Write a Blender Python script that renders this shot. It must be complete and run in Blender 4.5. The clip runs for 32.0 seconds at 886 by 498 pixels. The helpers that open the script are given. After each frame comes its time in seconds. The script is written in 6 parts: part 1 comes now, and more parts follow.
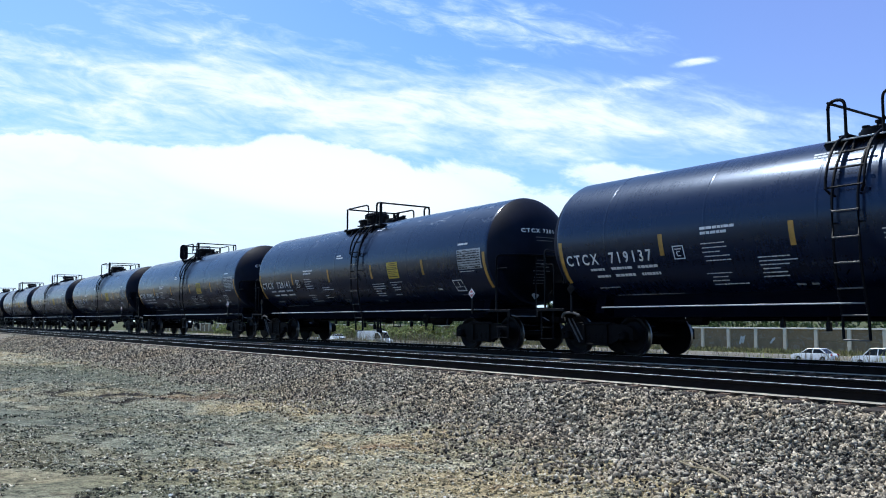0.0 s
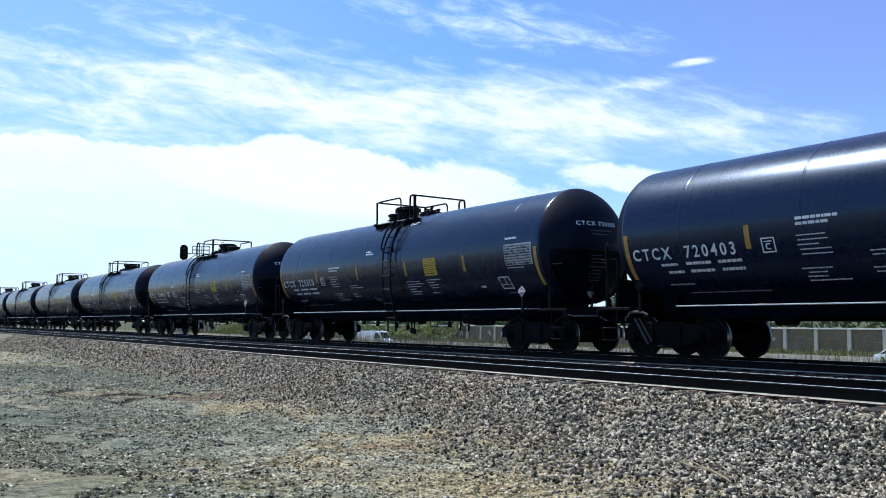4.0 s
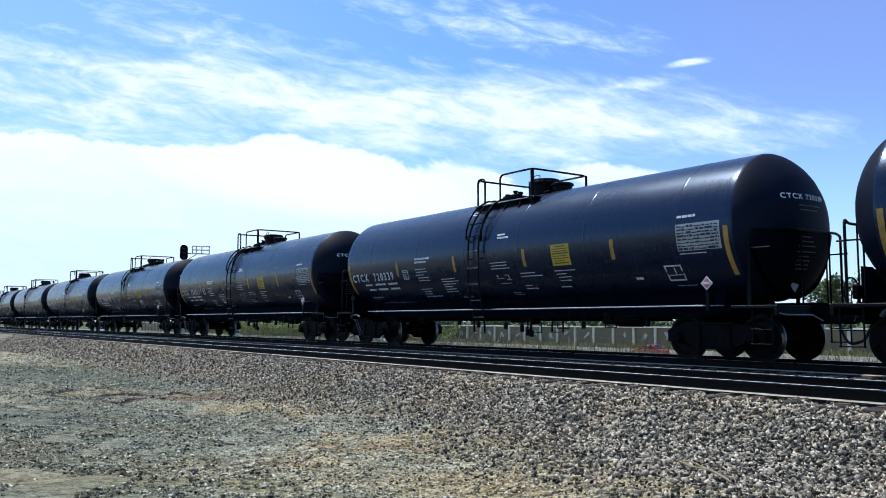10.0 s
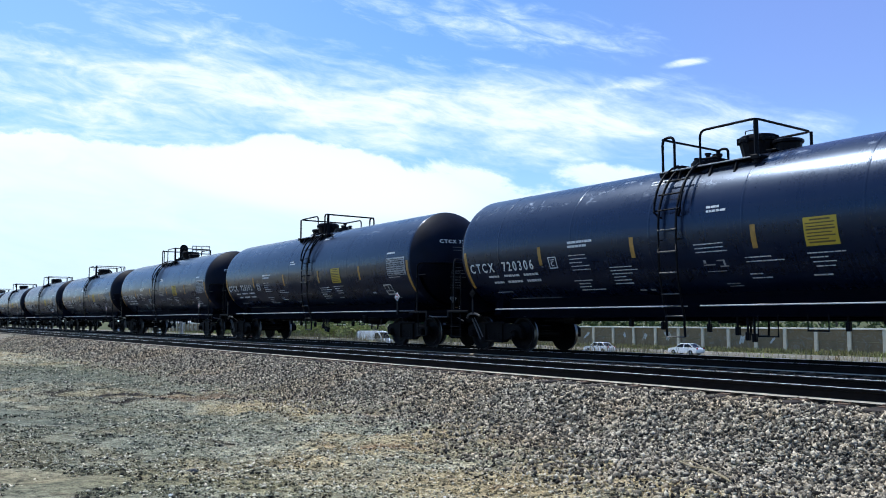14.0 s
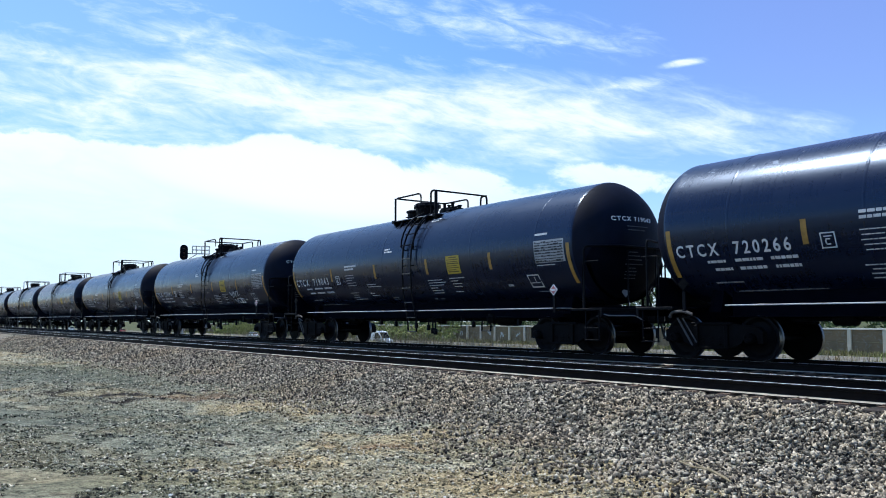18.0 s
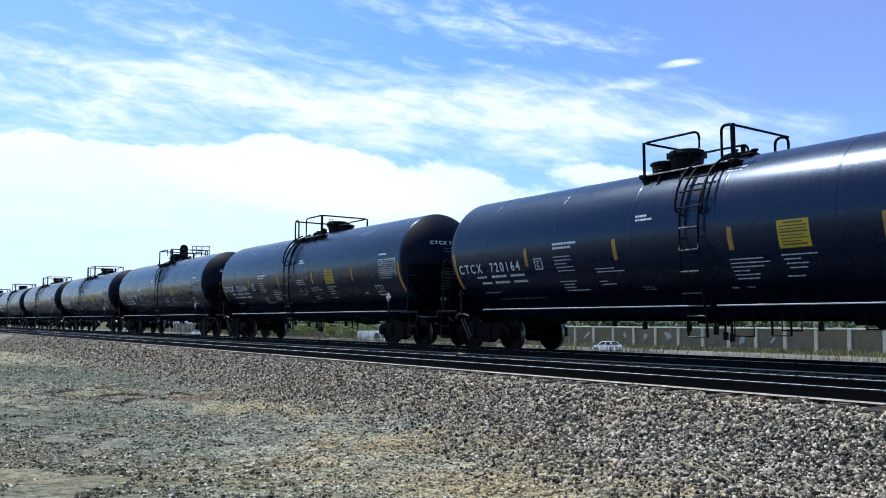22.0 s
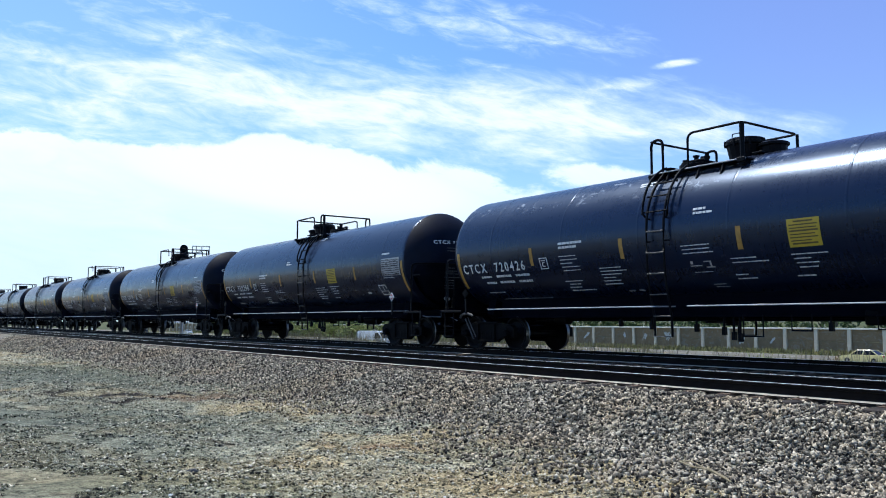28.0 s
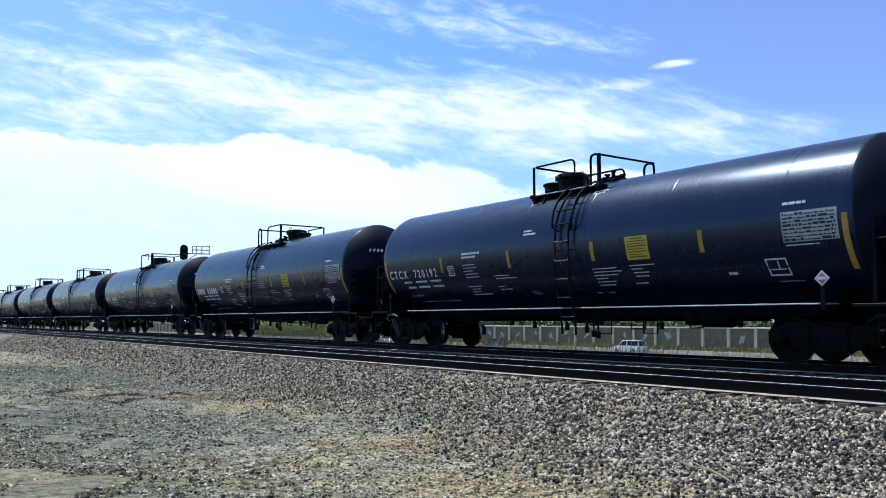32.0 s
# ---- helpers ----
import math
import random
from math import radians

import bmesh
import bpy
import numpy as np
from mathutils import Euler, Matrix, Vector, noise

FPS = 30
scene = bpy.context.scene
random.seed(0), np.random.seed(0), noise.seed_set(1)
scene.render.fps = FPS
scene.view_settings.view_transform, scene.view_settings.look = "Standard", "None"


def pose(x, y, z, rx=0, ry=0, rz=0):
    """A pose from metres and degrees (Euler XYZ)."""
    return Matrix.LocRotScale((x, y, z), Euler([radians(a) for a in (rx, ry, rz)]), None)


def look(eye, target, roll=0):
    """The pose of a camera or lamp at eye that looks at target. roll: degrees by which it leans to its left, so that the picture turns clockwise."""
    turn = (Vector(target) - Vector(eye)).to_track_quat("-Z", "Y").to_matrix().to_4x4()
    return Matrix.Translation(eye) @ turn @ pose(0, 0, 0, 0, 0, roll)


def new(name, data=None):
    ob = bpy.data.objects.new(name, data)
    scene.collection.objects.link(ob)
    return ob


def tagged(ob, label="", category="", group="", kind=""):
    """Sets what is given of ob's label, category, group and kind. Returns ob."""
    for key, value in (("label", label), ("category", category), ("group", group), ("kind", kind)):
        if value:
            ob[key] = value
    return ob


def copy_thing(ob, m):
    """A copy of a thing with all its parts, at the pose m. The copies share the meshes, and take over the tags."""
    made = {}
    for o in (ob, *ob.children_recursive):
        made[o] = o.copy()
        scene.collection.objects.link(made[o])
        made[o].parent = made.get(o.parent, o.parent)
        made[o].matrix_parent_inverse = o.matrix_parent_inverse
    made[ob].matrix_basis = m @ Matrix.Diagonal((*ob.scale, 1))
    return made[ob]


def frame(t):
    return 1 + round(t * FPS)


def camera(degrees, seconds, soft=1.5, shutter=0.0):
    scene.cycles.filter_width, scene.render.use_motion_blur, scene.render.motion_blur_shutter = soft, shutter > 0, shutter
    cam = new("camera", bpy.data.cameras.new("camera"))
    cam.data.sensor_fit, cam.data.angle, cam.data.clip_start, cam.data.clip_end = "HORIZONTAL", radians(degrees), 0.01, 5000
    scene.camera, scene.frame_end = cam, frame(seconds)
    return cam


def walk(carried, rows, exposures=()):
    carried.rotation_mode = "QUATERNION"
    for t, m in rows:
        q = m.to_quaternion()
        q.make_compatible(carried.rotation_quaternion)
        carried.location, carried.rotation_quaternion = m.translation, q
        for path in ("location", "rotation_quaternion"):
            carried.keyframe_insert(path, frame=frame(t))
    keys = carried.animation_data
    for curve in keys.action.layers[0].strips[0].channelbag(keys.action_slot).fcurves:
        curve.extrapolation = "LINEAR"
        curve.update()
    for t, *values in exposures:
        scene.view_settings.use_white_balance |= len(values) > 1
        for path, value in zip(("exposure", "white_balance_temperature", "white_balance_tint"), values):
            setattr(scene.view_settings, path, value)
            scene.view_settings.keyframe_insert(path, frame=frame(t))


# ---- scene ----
cam = camera(56.68, 32.0, soft=1.0)
RAIL = 0.72                                   # top of rail above the gravel lot
EYE = RAIL + 0.808
walk(cam, [(0.0, pose(0, 0, EYE, 94.98, 0, 54.36)), (32.0, pose(0, 0, EYE, 94.98, 0, 54.36))],
     exposures=[(0.0, 0.04, 5720, 7), (32.0, 0.04, 5720, 7)])

TRACK_Y = 15.418                              # middle of the track that carries the train
NEAR_Y = 10.56                                # middle of the empty track
PITCH = 18.1                                  # from coupler to coupler
TANK_Z, TANK_R = 2.731, 1.539                 # tank axis above the rail, jacket radius

# ---------------------------------------------------------------- light
SUN = Vector((-0.44, -0.09, 0.893)).normalized()
world = bpy.data.worlds.new("daylight")
scene.world = world
world.use_nodes = True
wn = world.node_tree.nodes
sky = wn.new("ShaderNodeTexSky")
sky.sky_type, sky.sun_disc = "NISHITA", False
sky.sun_elevation, sky.sun_rotation = math.asin(SUN.z), math.atan2(SUN.x, SUN.y) % (2 * math.pi)
sky.air_density, sky.dust_density, sky.ozone_density = 1.1, 0.1, 8.5
wn["Background"].inputs["Strength"].default_value = 0.155
world.node_tree.links.new(sky.outputs["Color"], wn["Background"].inputs["Color"])

sun_data = bpy.data.lights.new("sun", "SUN")
sun_data.energy, sun_data.angle, sun_data.color = 4.9, radians(0.53), (1.0, 0.93, 0.82)
sun = new("sun", sun_data)
sun.matrix_world = look(SUN * 60, (0, 0, 0))


# ---------------------------------------------------------------- materials
class Nodes:
    """Short-hand for building node trees."""

    def __init__(self, name):
        self.mat = bpy.data.materials.new(name)
        self.mat.use_nodes = True
        self.tree = self.mat.node_tree
        self.bsdf = self.tree.nodes["Principled BSDF"]
        self.out = self.tree.nodes["Material Output"]

    def add(self, kind):
        return self.tree.nodes.new(kind)

    def link(self, a, b):
        self.tree.links.new(a, b)

    def coords(self, out="Object"):
        return self.add("ShaderNodeTexCoord").outputs[out]

    def world_xyz(self):
        return self.add("ShaderNodeNewGeometry").outputs["Position"]

    def noise(self, at, scale, detail=4.0, rough=0.55, stretch=None, distort=0.0):
        if stretch:
            m = self.add("ShaderNodeMapping")
            m.inputs["Scale"].default_value = stretch
            self.link(at, m.inputs["Vector"])
            at = m.outputs["Vector"]
        n = self.add("ShaderNodeTexNoise")
        n.inputs["Scale"].default_value, n.inputs["Detail"].default_value = scale, detail
        n.inputs["Roughness"].default_value, n.inputs["Distortion"].default_value = rough, distort
        self.link(at, n.inputs["Vector"])
        return n.outputs["Fac"]

    def ramp(self, fac, *stops):
        r = self.add("ShaderNodeValToRGB")
        els = r.color_ramp.elements
        while len(els) < len(stops):
            els.new(0.5)
        for e, (p, c) in zip(els, stops):
            e.position, e.color = p, ((*c, 1) if not isinstance(c, (int, float)) else (c, c, c, 1))
        self.link(fac, r.inputs["Fac"])
        return r.outputs["Color"]

    def mix(self, fac, a, b, mode="MIX"):
        m = self.add("ShaderNodeMix")
        m.data_type, m.blend_type = "RGBA", mode
        for slot, v in ((0, fac), (6, a), (7, b)):
            if isinstance(v, (int, float)):
                m.inputs[slot].default_value = v
            elif isinstance(v, tuple):
                m.inputs[slot].default_value = (*v, 1)
            else:
                self.link(v, m.inputs[slot])
        return m.outputs[2]

    def math(self, op, a, b=0.0, c=0.0):
        m = self.add("ShaderNodeMath")
        m.operation = op
        for slot, v in ((0, a), (1, b), (2, c)):
            if isinstance(v, (int, float)):
                m.inputs[slot].default_value = v
            else:
                self.link(v, m.inputs[slot])
        return m.outputs[0]

    def span(self, v, lo, hi, to_lo=0.0, to_hi=1.0):
        m = self.add("ShaderNodeMapRange")
        m.interpolation_type = "SMOOTHSTEP"
        for k, x in (("From Min", lo), ("From Max", hi), ("To Min", to_lo), ("To Max", to_hi)):
            m.inputs[k].default_value = x
        self.link(v, m.inputs["Value"])
        return m.outputs["Result"]

    def bump(self, height, strength, distance=0.01):
        b = self.add("ShaderNodeBump")
        b.inputs["Strength"].default_value, b.inputs["Distance"].default_value = strength, distance
        self.link(height, b.inputs["Height"])
        self.link(b.outputs["Normal"], self.bsdf.inputs["Normal"])

    def set(self, **values):
        for k, v in values.items():
            s = self.bsdf.inputs[{"color": "Base Color", "rough": "Roughness", "metal": "Metallic", "spec": "Specular IOR Level",
                                  "coat": "Coat Weight", "coat_rough": "Coat Roughness", "alpha": "Alpha", "trans": "Transmission Weight",
                                  "glow": "Emission Strength", "glow_color": "Emission Color"}[k]]
            if isinstance(v, (int, float)):
                s.default_value = v
            elif isinstance(v, tuple):
                s.default_value = (*v, 1)
            else:
                self.link(v, s)
        return self.mat


def plain(name, color, rough=0.6, metal=0.0, vary=0.25, scale=6.0, bump=0.0, spec=0.5):
    """A surface with grain and stains at two scales."""
    n = Nodes(name)
    at = n.coords()
    big, fine = n.noise(at, scale, 3), n.noise(at, scale * 14, 5)
    both = n.math("ADD", n.math("MULTIPLY", big, 0.6), n.math("MULTIPLY", fine, 0.4))
    lo, hi = tuple(c * (1 - vary) for c in color), tuple(min(1, c * (1 + vary)) for c in color)
    n.set(color=n.ramp(both, (0.3, lo), (0.7, hi)), rough=n.ramp(fine, (0.3, max(0.03, rough - 0.08)), (0.7, min(1, rough + 0.1))),
          metal=metal, spec=spec)
    if bump:
        n.bump(both, bump)
    return n.mat


def tank_paint(name, scuff):
    """Black gloss enamel with road dust; scuff: how much of the shoulders is rubbed to bare primer."""
    n = Nodes(name)
    at = n.coords()
    dust = n.noise(at, 1.3, 5, 0.6, (0.35, 1, 1.6))
    fine = n.noise(at, 26, 4, 0.6)
    runs = n.noise(at, 3.0, 4, 0.6, (5.0, 0.5, 0.35))
    tone = n.math("ADD", n.math("MULTIPLY", dust, 0.5), n.math("ADD", n.math("MULTIPLY", fine, 0.2), n.math("MULTIPLY", runs, 0.3)))
    base = n.ramp(tone, (0.34, (0.0020, 0.0048, 0.0175)), (0.62, (0.0034, 0.0070, 0.0230)), (0.80, (0.0088, 0.0122, 0.025)))
    rough = n.ramp(tone, (0.3, 0.22), (0.7, 0.35))
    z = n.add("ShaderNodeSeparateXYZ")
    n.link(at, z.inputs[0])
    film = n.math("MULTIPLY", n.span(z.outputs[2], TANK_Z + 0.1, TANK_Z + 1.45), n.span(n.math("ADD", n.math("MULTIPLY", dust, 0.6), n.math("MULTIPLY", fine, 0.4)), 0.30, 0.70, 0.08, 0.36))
    base = n.mix(film, base, (0.060, 0.067, 0.082))                             # dust grey, with sky brightness on the upper half put into the colour
    if scuff:
        band = n.math("MULTIPLY", n.span(z.outputs[2], TANK_Z + 0.72, TANK_Z + 0.98), n.span(z.outputs[2], TANK_Z + 1.50, TANK_Z + 1.28))
        chips = n.noise(at, 2.6, 10, 0.80, (0.8, 1.6, 1.6), 0.8)
        mask = n.math("MULTIPLY", band, n.math("MULTIPLY", n.span(chips, 0.565, 0.61), 0.8))
        base = n.mix(mask, base, (0.24, 0.265, 0.31))
        rough = n.mix(mask, rough, (0.6, 0.6, 0.6))
    n.set(color=base, rough=rough, spec=0.46, coat=0.15, coat_rough=0.045)
    n.bsdf.inputs["Specular Tint"].default_value = (0.40, 0.60, 1.0, 1)
    wave = n.noise(at, 0.9, 2, 0.4, (0.7, 1, 1))
    n.bump(n.math("ADD", n.math("MULTIPLY", wave, 1.0), n.math("MULTIPLY", fine, 0.05)), 0.22, 0.02)
    n.link(n.bsdf.inputs["Normal"].links[0].from_socket, n.bsdf.inputs["Coat Normal"])
    return n.mat


M = {
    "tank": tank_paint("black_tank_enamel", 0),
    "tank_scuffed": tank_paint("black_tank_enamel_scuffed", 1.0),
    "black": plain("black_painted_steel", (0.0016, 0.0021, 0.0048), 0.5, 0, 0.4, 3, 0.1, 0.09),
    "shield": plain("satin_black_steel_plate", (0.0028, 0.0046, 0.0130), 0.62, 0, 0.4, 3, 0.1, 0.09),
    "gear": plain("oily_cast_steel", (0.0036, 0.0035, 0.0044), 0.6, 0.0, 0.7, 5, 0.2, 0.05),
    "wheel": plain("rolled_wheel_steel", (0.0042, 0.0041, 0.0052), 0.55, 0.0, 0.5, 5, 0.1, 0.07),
    "tread": plain("bright_wheel_tread", (0.15, 0.15, 0.155), 0.35, 1.0, 0.2, 8),
    "white": plain("white_stencil_paint", (0.62, 0.63, 0.64), 0.6, 0, 0.2, 9),
    # brighter copy of the white stencil paint, offsetting shade on the heads
    "fresh_white": plain("fresh_white_stencil_paint", (0.86, 0.87, 0.88), 0.6, 0, 0.1, 9),
    "grey_ink": plain("worn_grey_stencil_paint", (0.30, 0.31, 0.33), 0.65, 0, 0.35, 9),
    "yellow": plain("yellow_panel_paint", (0.47, 0.34, 0.026), 0.5, 0, 0.12, 8),
    "stripe": plain("amber_reflective_tape", (0.36, 0.205, 0.04), 0.45, 0, 0.4, 7),
    "ink": plain("dark_panel_ink", (0.09, 0.065, 0.016), 0.6, 0, 0.2, 9),
    "red": plain("red_placard_ink", (0.42, 0.12, 0.12), 0.5, 0, 0.15, 9),
    # rail sides nearly black: their shade is put into the colour
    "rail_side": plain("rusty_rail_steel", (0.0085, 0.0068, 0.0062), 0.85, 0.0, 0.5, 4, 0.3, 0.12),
    # head nearly white: the sun glint is put into the colour
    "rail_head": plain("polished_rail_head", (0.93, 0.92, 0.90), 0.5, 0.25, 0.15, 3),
    "sleeper": plain("weathered_timber_sleeper", (0.050, 0.040, 0.033), 0.85, 0, 0.4, 3, 0.5, 0.2),
    "plate": plain("rusted_tie_plate", (0.14, 0.085, 0.055), 0.75, 0.3, 0.35, 6, 0.2),
    "asphalt": plain("pale_worn_road_surface", (0.175, 0.150, 0.105), 0.9, 0, 0.25, 0.4, 0.3),
    "line": plain("road_marking_paint", (0.62, 0.61, 0.57), 0.7, 0, 0.2, 2),
    "post": plain("pale_concrete_post", (0.60, 0.535, 0.41), 0.85, 0, 0.2, 0.8, 0.2),
    # coping paler than the posts: sun on its top put into the colour
    "coping": plain("sun_bleached_wall_coping", (0.74, 0.69, 0.57), 0.85, 0, 0.12, 0.8, 0.2),
    "tag": plain("faded_white_spray_paint", (0.58, 0.55, 0.49), 0.8, 0, 0.25, 2.5),
    # foot tops pale: sunlight on the flange is put into the colour
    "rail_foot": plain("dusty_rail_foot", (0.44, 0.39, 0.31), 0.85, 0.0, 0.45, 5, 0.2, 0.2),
    "dull_head": plain("dull_black_head_paint", (0.0034, 0.0058, 0.0165), 0.62, 0, 0.4, 2, 0.1, 0.12),
    # much dimmer copy of the grey stencil ink
    "dim_ink": plain("dirty_grey_stencil_paint", (0.085, 0.09, 0.10), 0.65, 0, 0.4, 9),
    # matt near-black for the sills and saddles under the tank
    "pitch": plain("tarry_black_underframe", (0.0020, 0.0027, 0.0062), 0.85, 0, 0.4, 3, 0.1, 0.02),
    "ink_black": plain("black_table_ink", (0.0030, 0.0045, 0.012), 0.5, 0, 0.3, 9),
    "table_white": plain("worn_white_table_paint", (0.34, 0.355, 0.37), 0.6, 0, 0.3, 9),
    "grating": plain("sunlit_worn_grating", (0.30, 0.31, 0.32), 0.5, 0.2, 0.4, 9),
    "rubber": plain("tyre_rubber", (0.02, 0.02, 0.02), 0.85, 0, 0.2, 5),
    "alloy": plain("alloy_rim", (0.45, 0.45, 0.46), 0.35, 0.9, 0.1, 5),
    "glass": plain("tinted_car_glass", (0.012, 0.014, 0.016), 0.12, 0, 0.1, 1, 0.0, 0.2),
    "car_white": plain("white_car_paint", (0.90, 0.90, 0.89), 0.22, 0, 0.04, 0.5),
    "car_yellow": plain("pale_yellow_car_paint", (0.78, 0.68, 0.32), 0.25, 0, 0.04, 0.5),
    "car_red": plain("red_car_paint", (0.42, 0.045, 0.03), 0.25, 0, 0.05, 0.5),
    "car_dark": plain("dark_blue_car_paint", (0.02, 0.03, 0.06), 0.22, 0, 0.1, 0.5),
    "car_silver": plain("silver_car_paint", (0.42, 0.44, 0.47), 0.25, 0.6, 0.06, 0.5),
    "lamp_red": plain("red_lamp_lens", (0.35, 0.01, 0.01), 0.2, 0, 0.1, 3),
    "lamp_clear": plain("clear_lamp_lens", (0.7, 0.7, 0.68), 0.15, 0, 0.1, 3),
    "bark": plain("grey_bark", (0.11, 0.085, 0.06), 0.9, 0, 0.35, 2, 0.6),
    "galv": plain("galvanised_steel", (0.36, 0.37, 0.38), 0.5, 0.7, 0.2, 4),
    # pale handrail tone: sun glint on a black pipe put into the colour
    "rail_pipe": plain("grey_galvanised_pipe", (0.50, 0.51, 0.52), 0.45, 0.2, 0.2, 4),
    "worn_steel": plain("worn_grey_steel", (0.07, 0.068, 0.066), 0.5, 0.3, 0.5, 9),
    "lens": plain("dark_signal_lens", (0.03, 0.012, 0.012), 0.1, 0, 0.1, 5),
}


def leaf_material(name, dark, light):
    n = Nodes(name)
    info = n.add("ShaderNodeNewGeometry")
    tone = n.math("ADD", n.math("MULTIPLY", info.outputs["Random Per Island"], 0.7), n.math("MULTIPLY", n.noise(n.coords(), 0.6, 2), 0.3))
    n.set(color=n.ramp(tone, (0.15, dark), (0.85, light)), rough=0.65, spec=0.3)
    n.bsdf.inputs["Subsurface Weight"].default_value = 0.0
    return n.mat


M["leaf"] = leaf_material("green_leaves", (0.030, 0.052, 0.014), (0.10, 0.14, 0.035))
M["bush"] = leaf_material("yellow_green_leaves", (0.12, 0.135, 0.034), (0.40, 0.42, 0.13))
M["rank"] = leaf_material("olive_dry_growth", (0.10, 0.088, 0.030), (0.40, 0.34, 0.12))
M["straw"] = leaf_material("dry_straw", (0.14, 0.11, 0.055), (0.56, 0.46, 0.28))
M["stem"] = leaf_material("dead_brown_stems", (0.10, 0.078, 0.040), (0.42, 0.36, 0.23))


def stone_material(name, dark):
    """Broken rock; dark: how far its colour is darkened."""
    n = Nodes(name)
    info = n.add("ShaderNodeNewGeometry")
    at = n.world_xyz()
    grain = n.noise(at, 70, 4)
    tone = n.math("ADD", n.math("MULTIPLY", info.outputs["Random Per Island"], 0.8), n.math("MULTIPLY", grain, 0.2))
    col = n.ramp(tone, (0.16, (0.012, 0.010, 0.008)), (0.34, (0.058, 0.049, 0.037)), (0.53, (0.210, 0.180, 0.132)), (0.73, (0.42, 0.358, 0.262)), (0.94, (0.80, 0.70, 0.53)))
    dirt = n.span(n.noise(at, 0.55, 5, 0.6), 0.46, 0.62)
    col = n.mix(n.math("MULTIPLY", dirt, 0.30), col, n.mix(1.0, col, (1.35, 1.10, 0.80), "MULTIPLY"))
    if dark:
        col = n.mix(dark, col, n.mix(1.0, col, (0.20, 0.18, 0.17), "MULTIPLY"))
    n.set(color=col, rough=0.85, spec=0.25)
    n.bump(grain, 0.5, 0.006)
    return n.mat


M["stone"] = stone_material("crushed_grey_rock", 0)
M["dark_stone"] = stone_material("oily_track_bed_rock", 0.8)


def spot(n, at, x, y, a, b, tilt, soft=0.6):
    """A soft-edged patch on the ground: centre, half axes in metres, tilt in degrees."""
    m = n.add("ShaderNodeMapping")
    m.vector_type = "TEXTURE"
    m.inputs["Location"].default_value = (x, y, 0)
    m.inputs["Rotation"].default_value = (0, 0, radians(tilt))
    m.inputs["Scale"].default_value = (a, b, 1000)
    n.link(at, m.inputs["Vector"])
    r = n.add("ShaderNodeVectorMath")
    r.operation = "LENGTH"
    n.link(m.outputs["Vector"], r.inputs[0])
    ragged = n.math("ADD", r.outputs["Value"], n.math("MULTIPLY", n.math("SUBTRACT", n.noise(at, 1.6, 5, 0.65), 0.5), 1.6))
    return n.span(ragged, 1.0 + soft, 1.0 - soft)


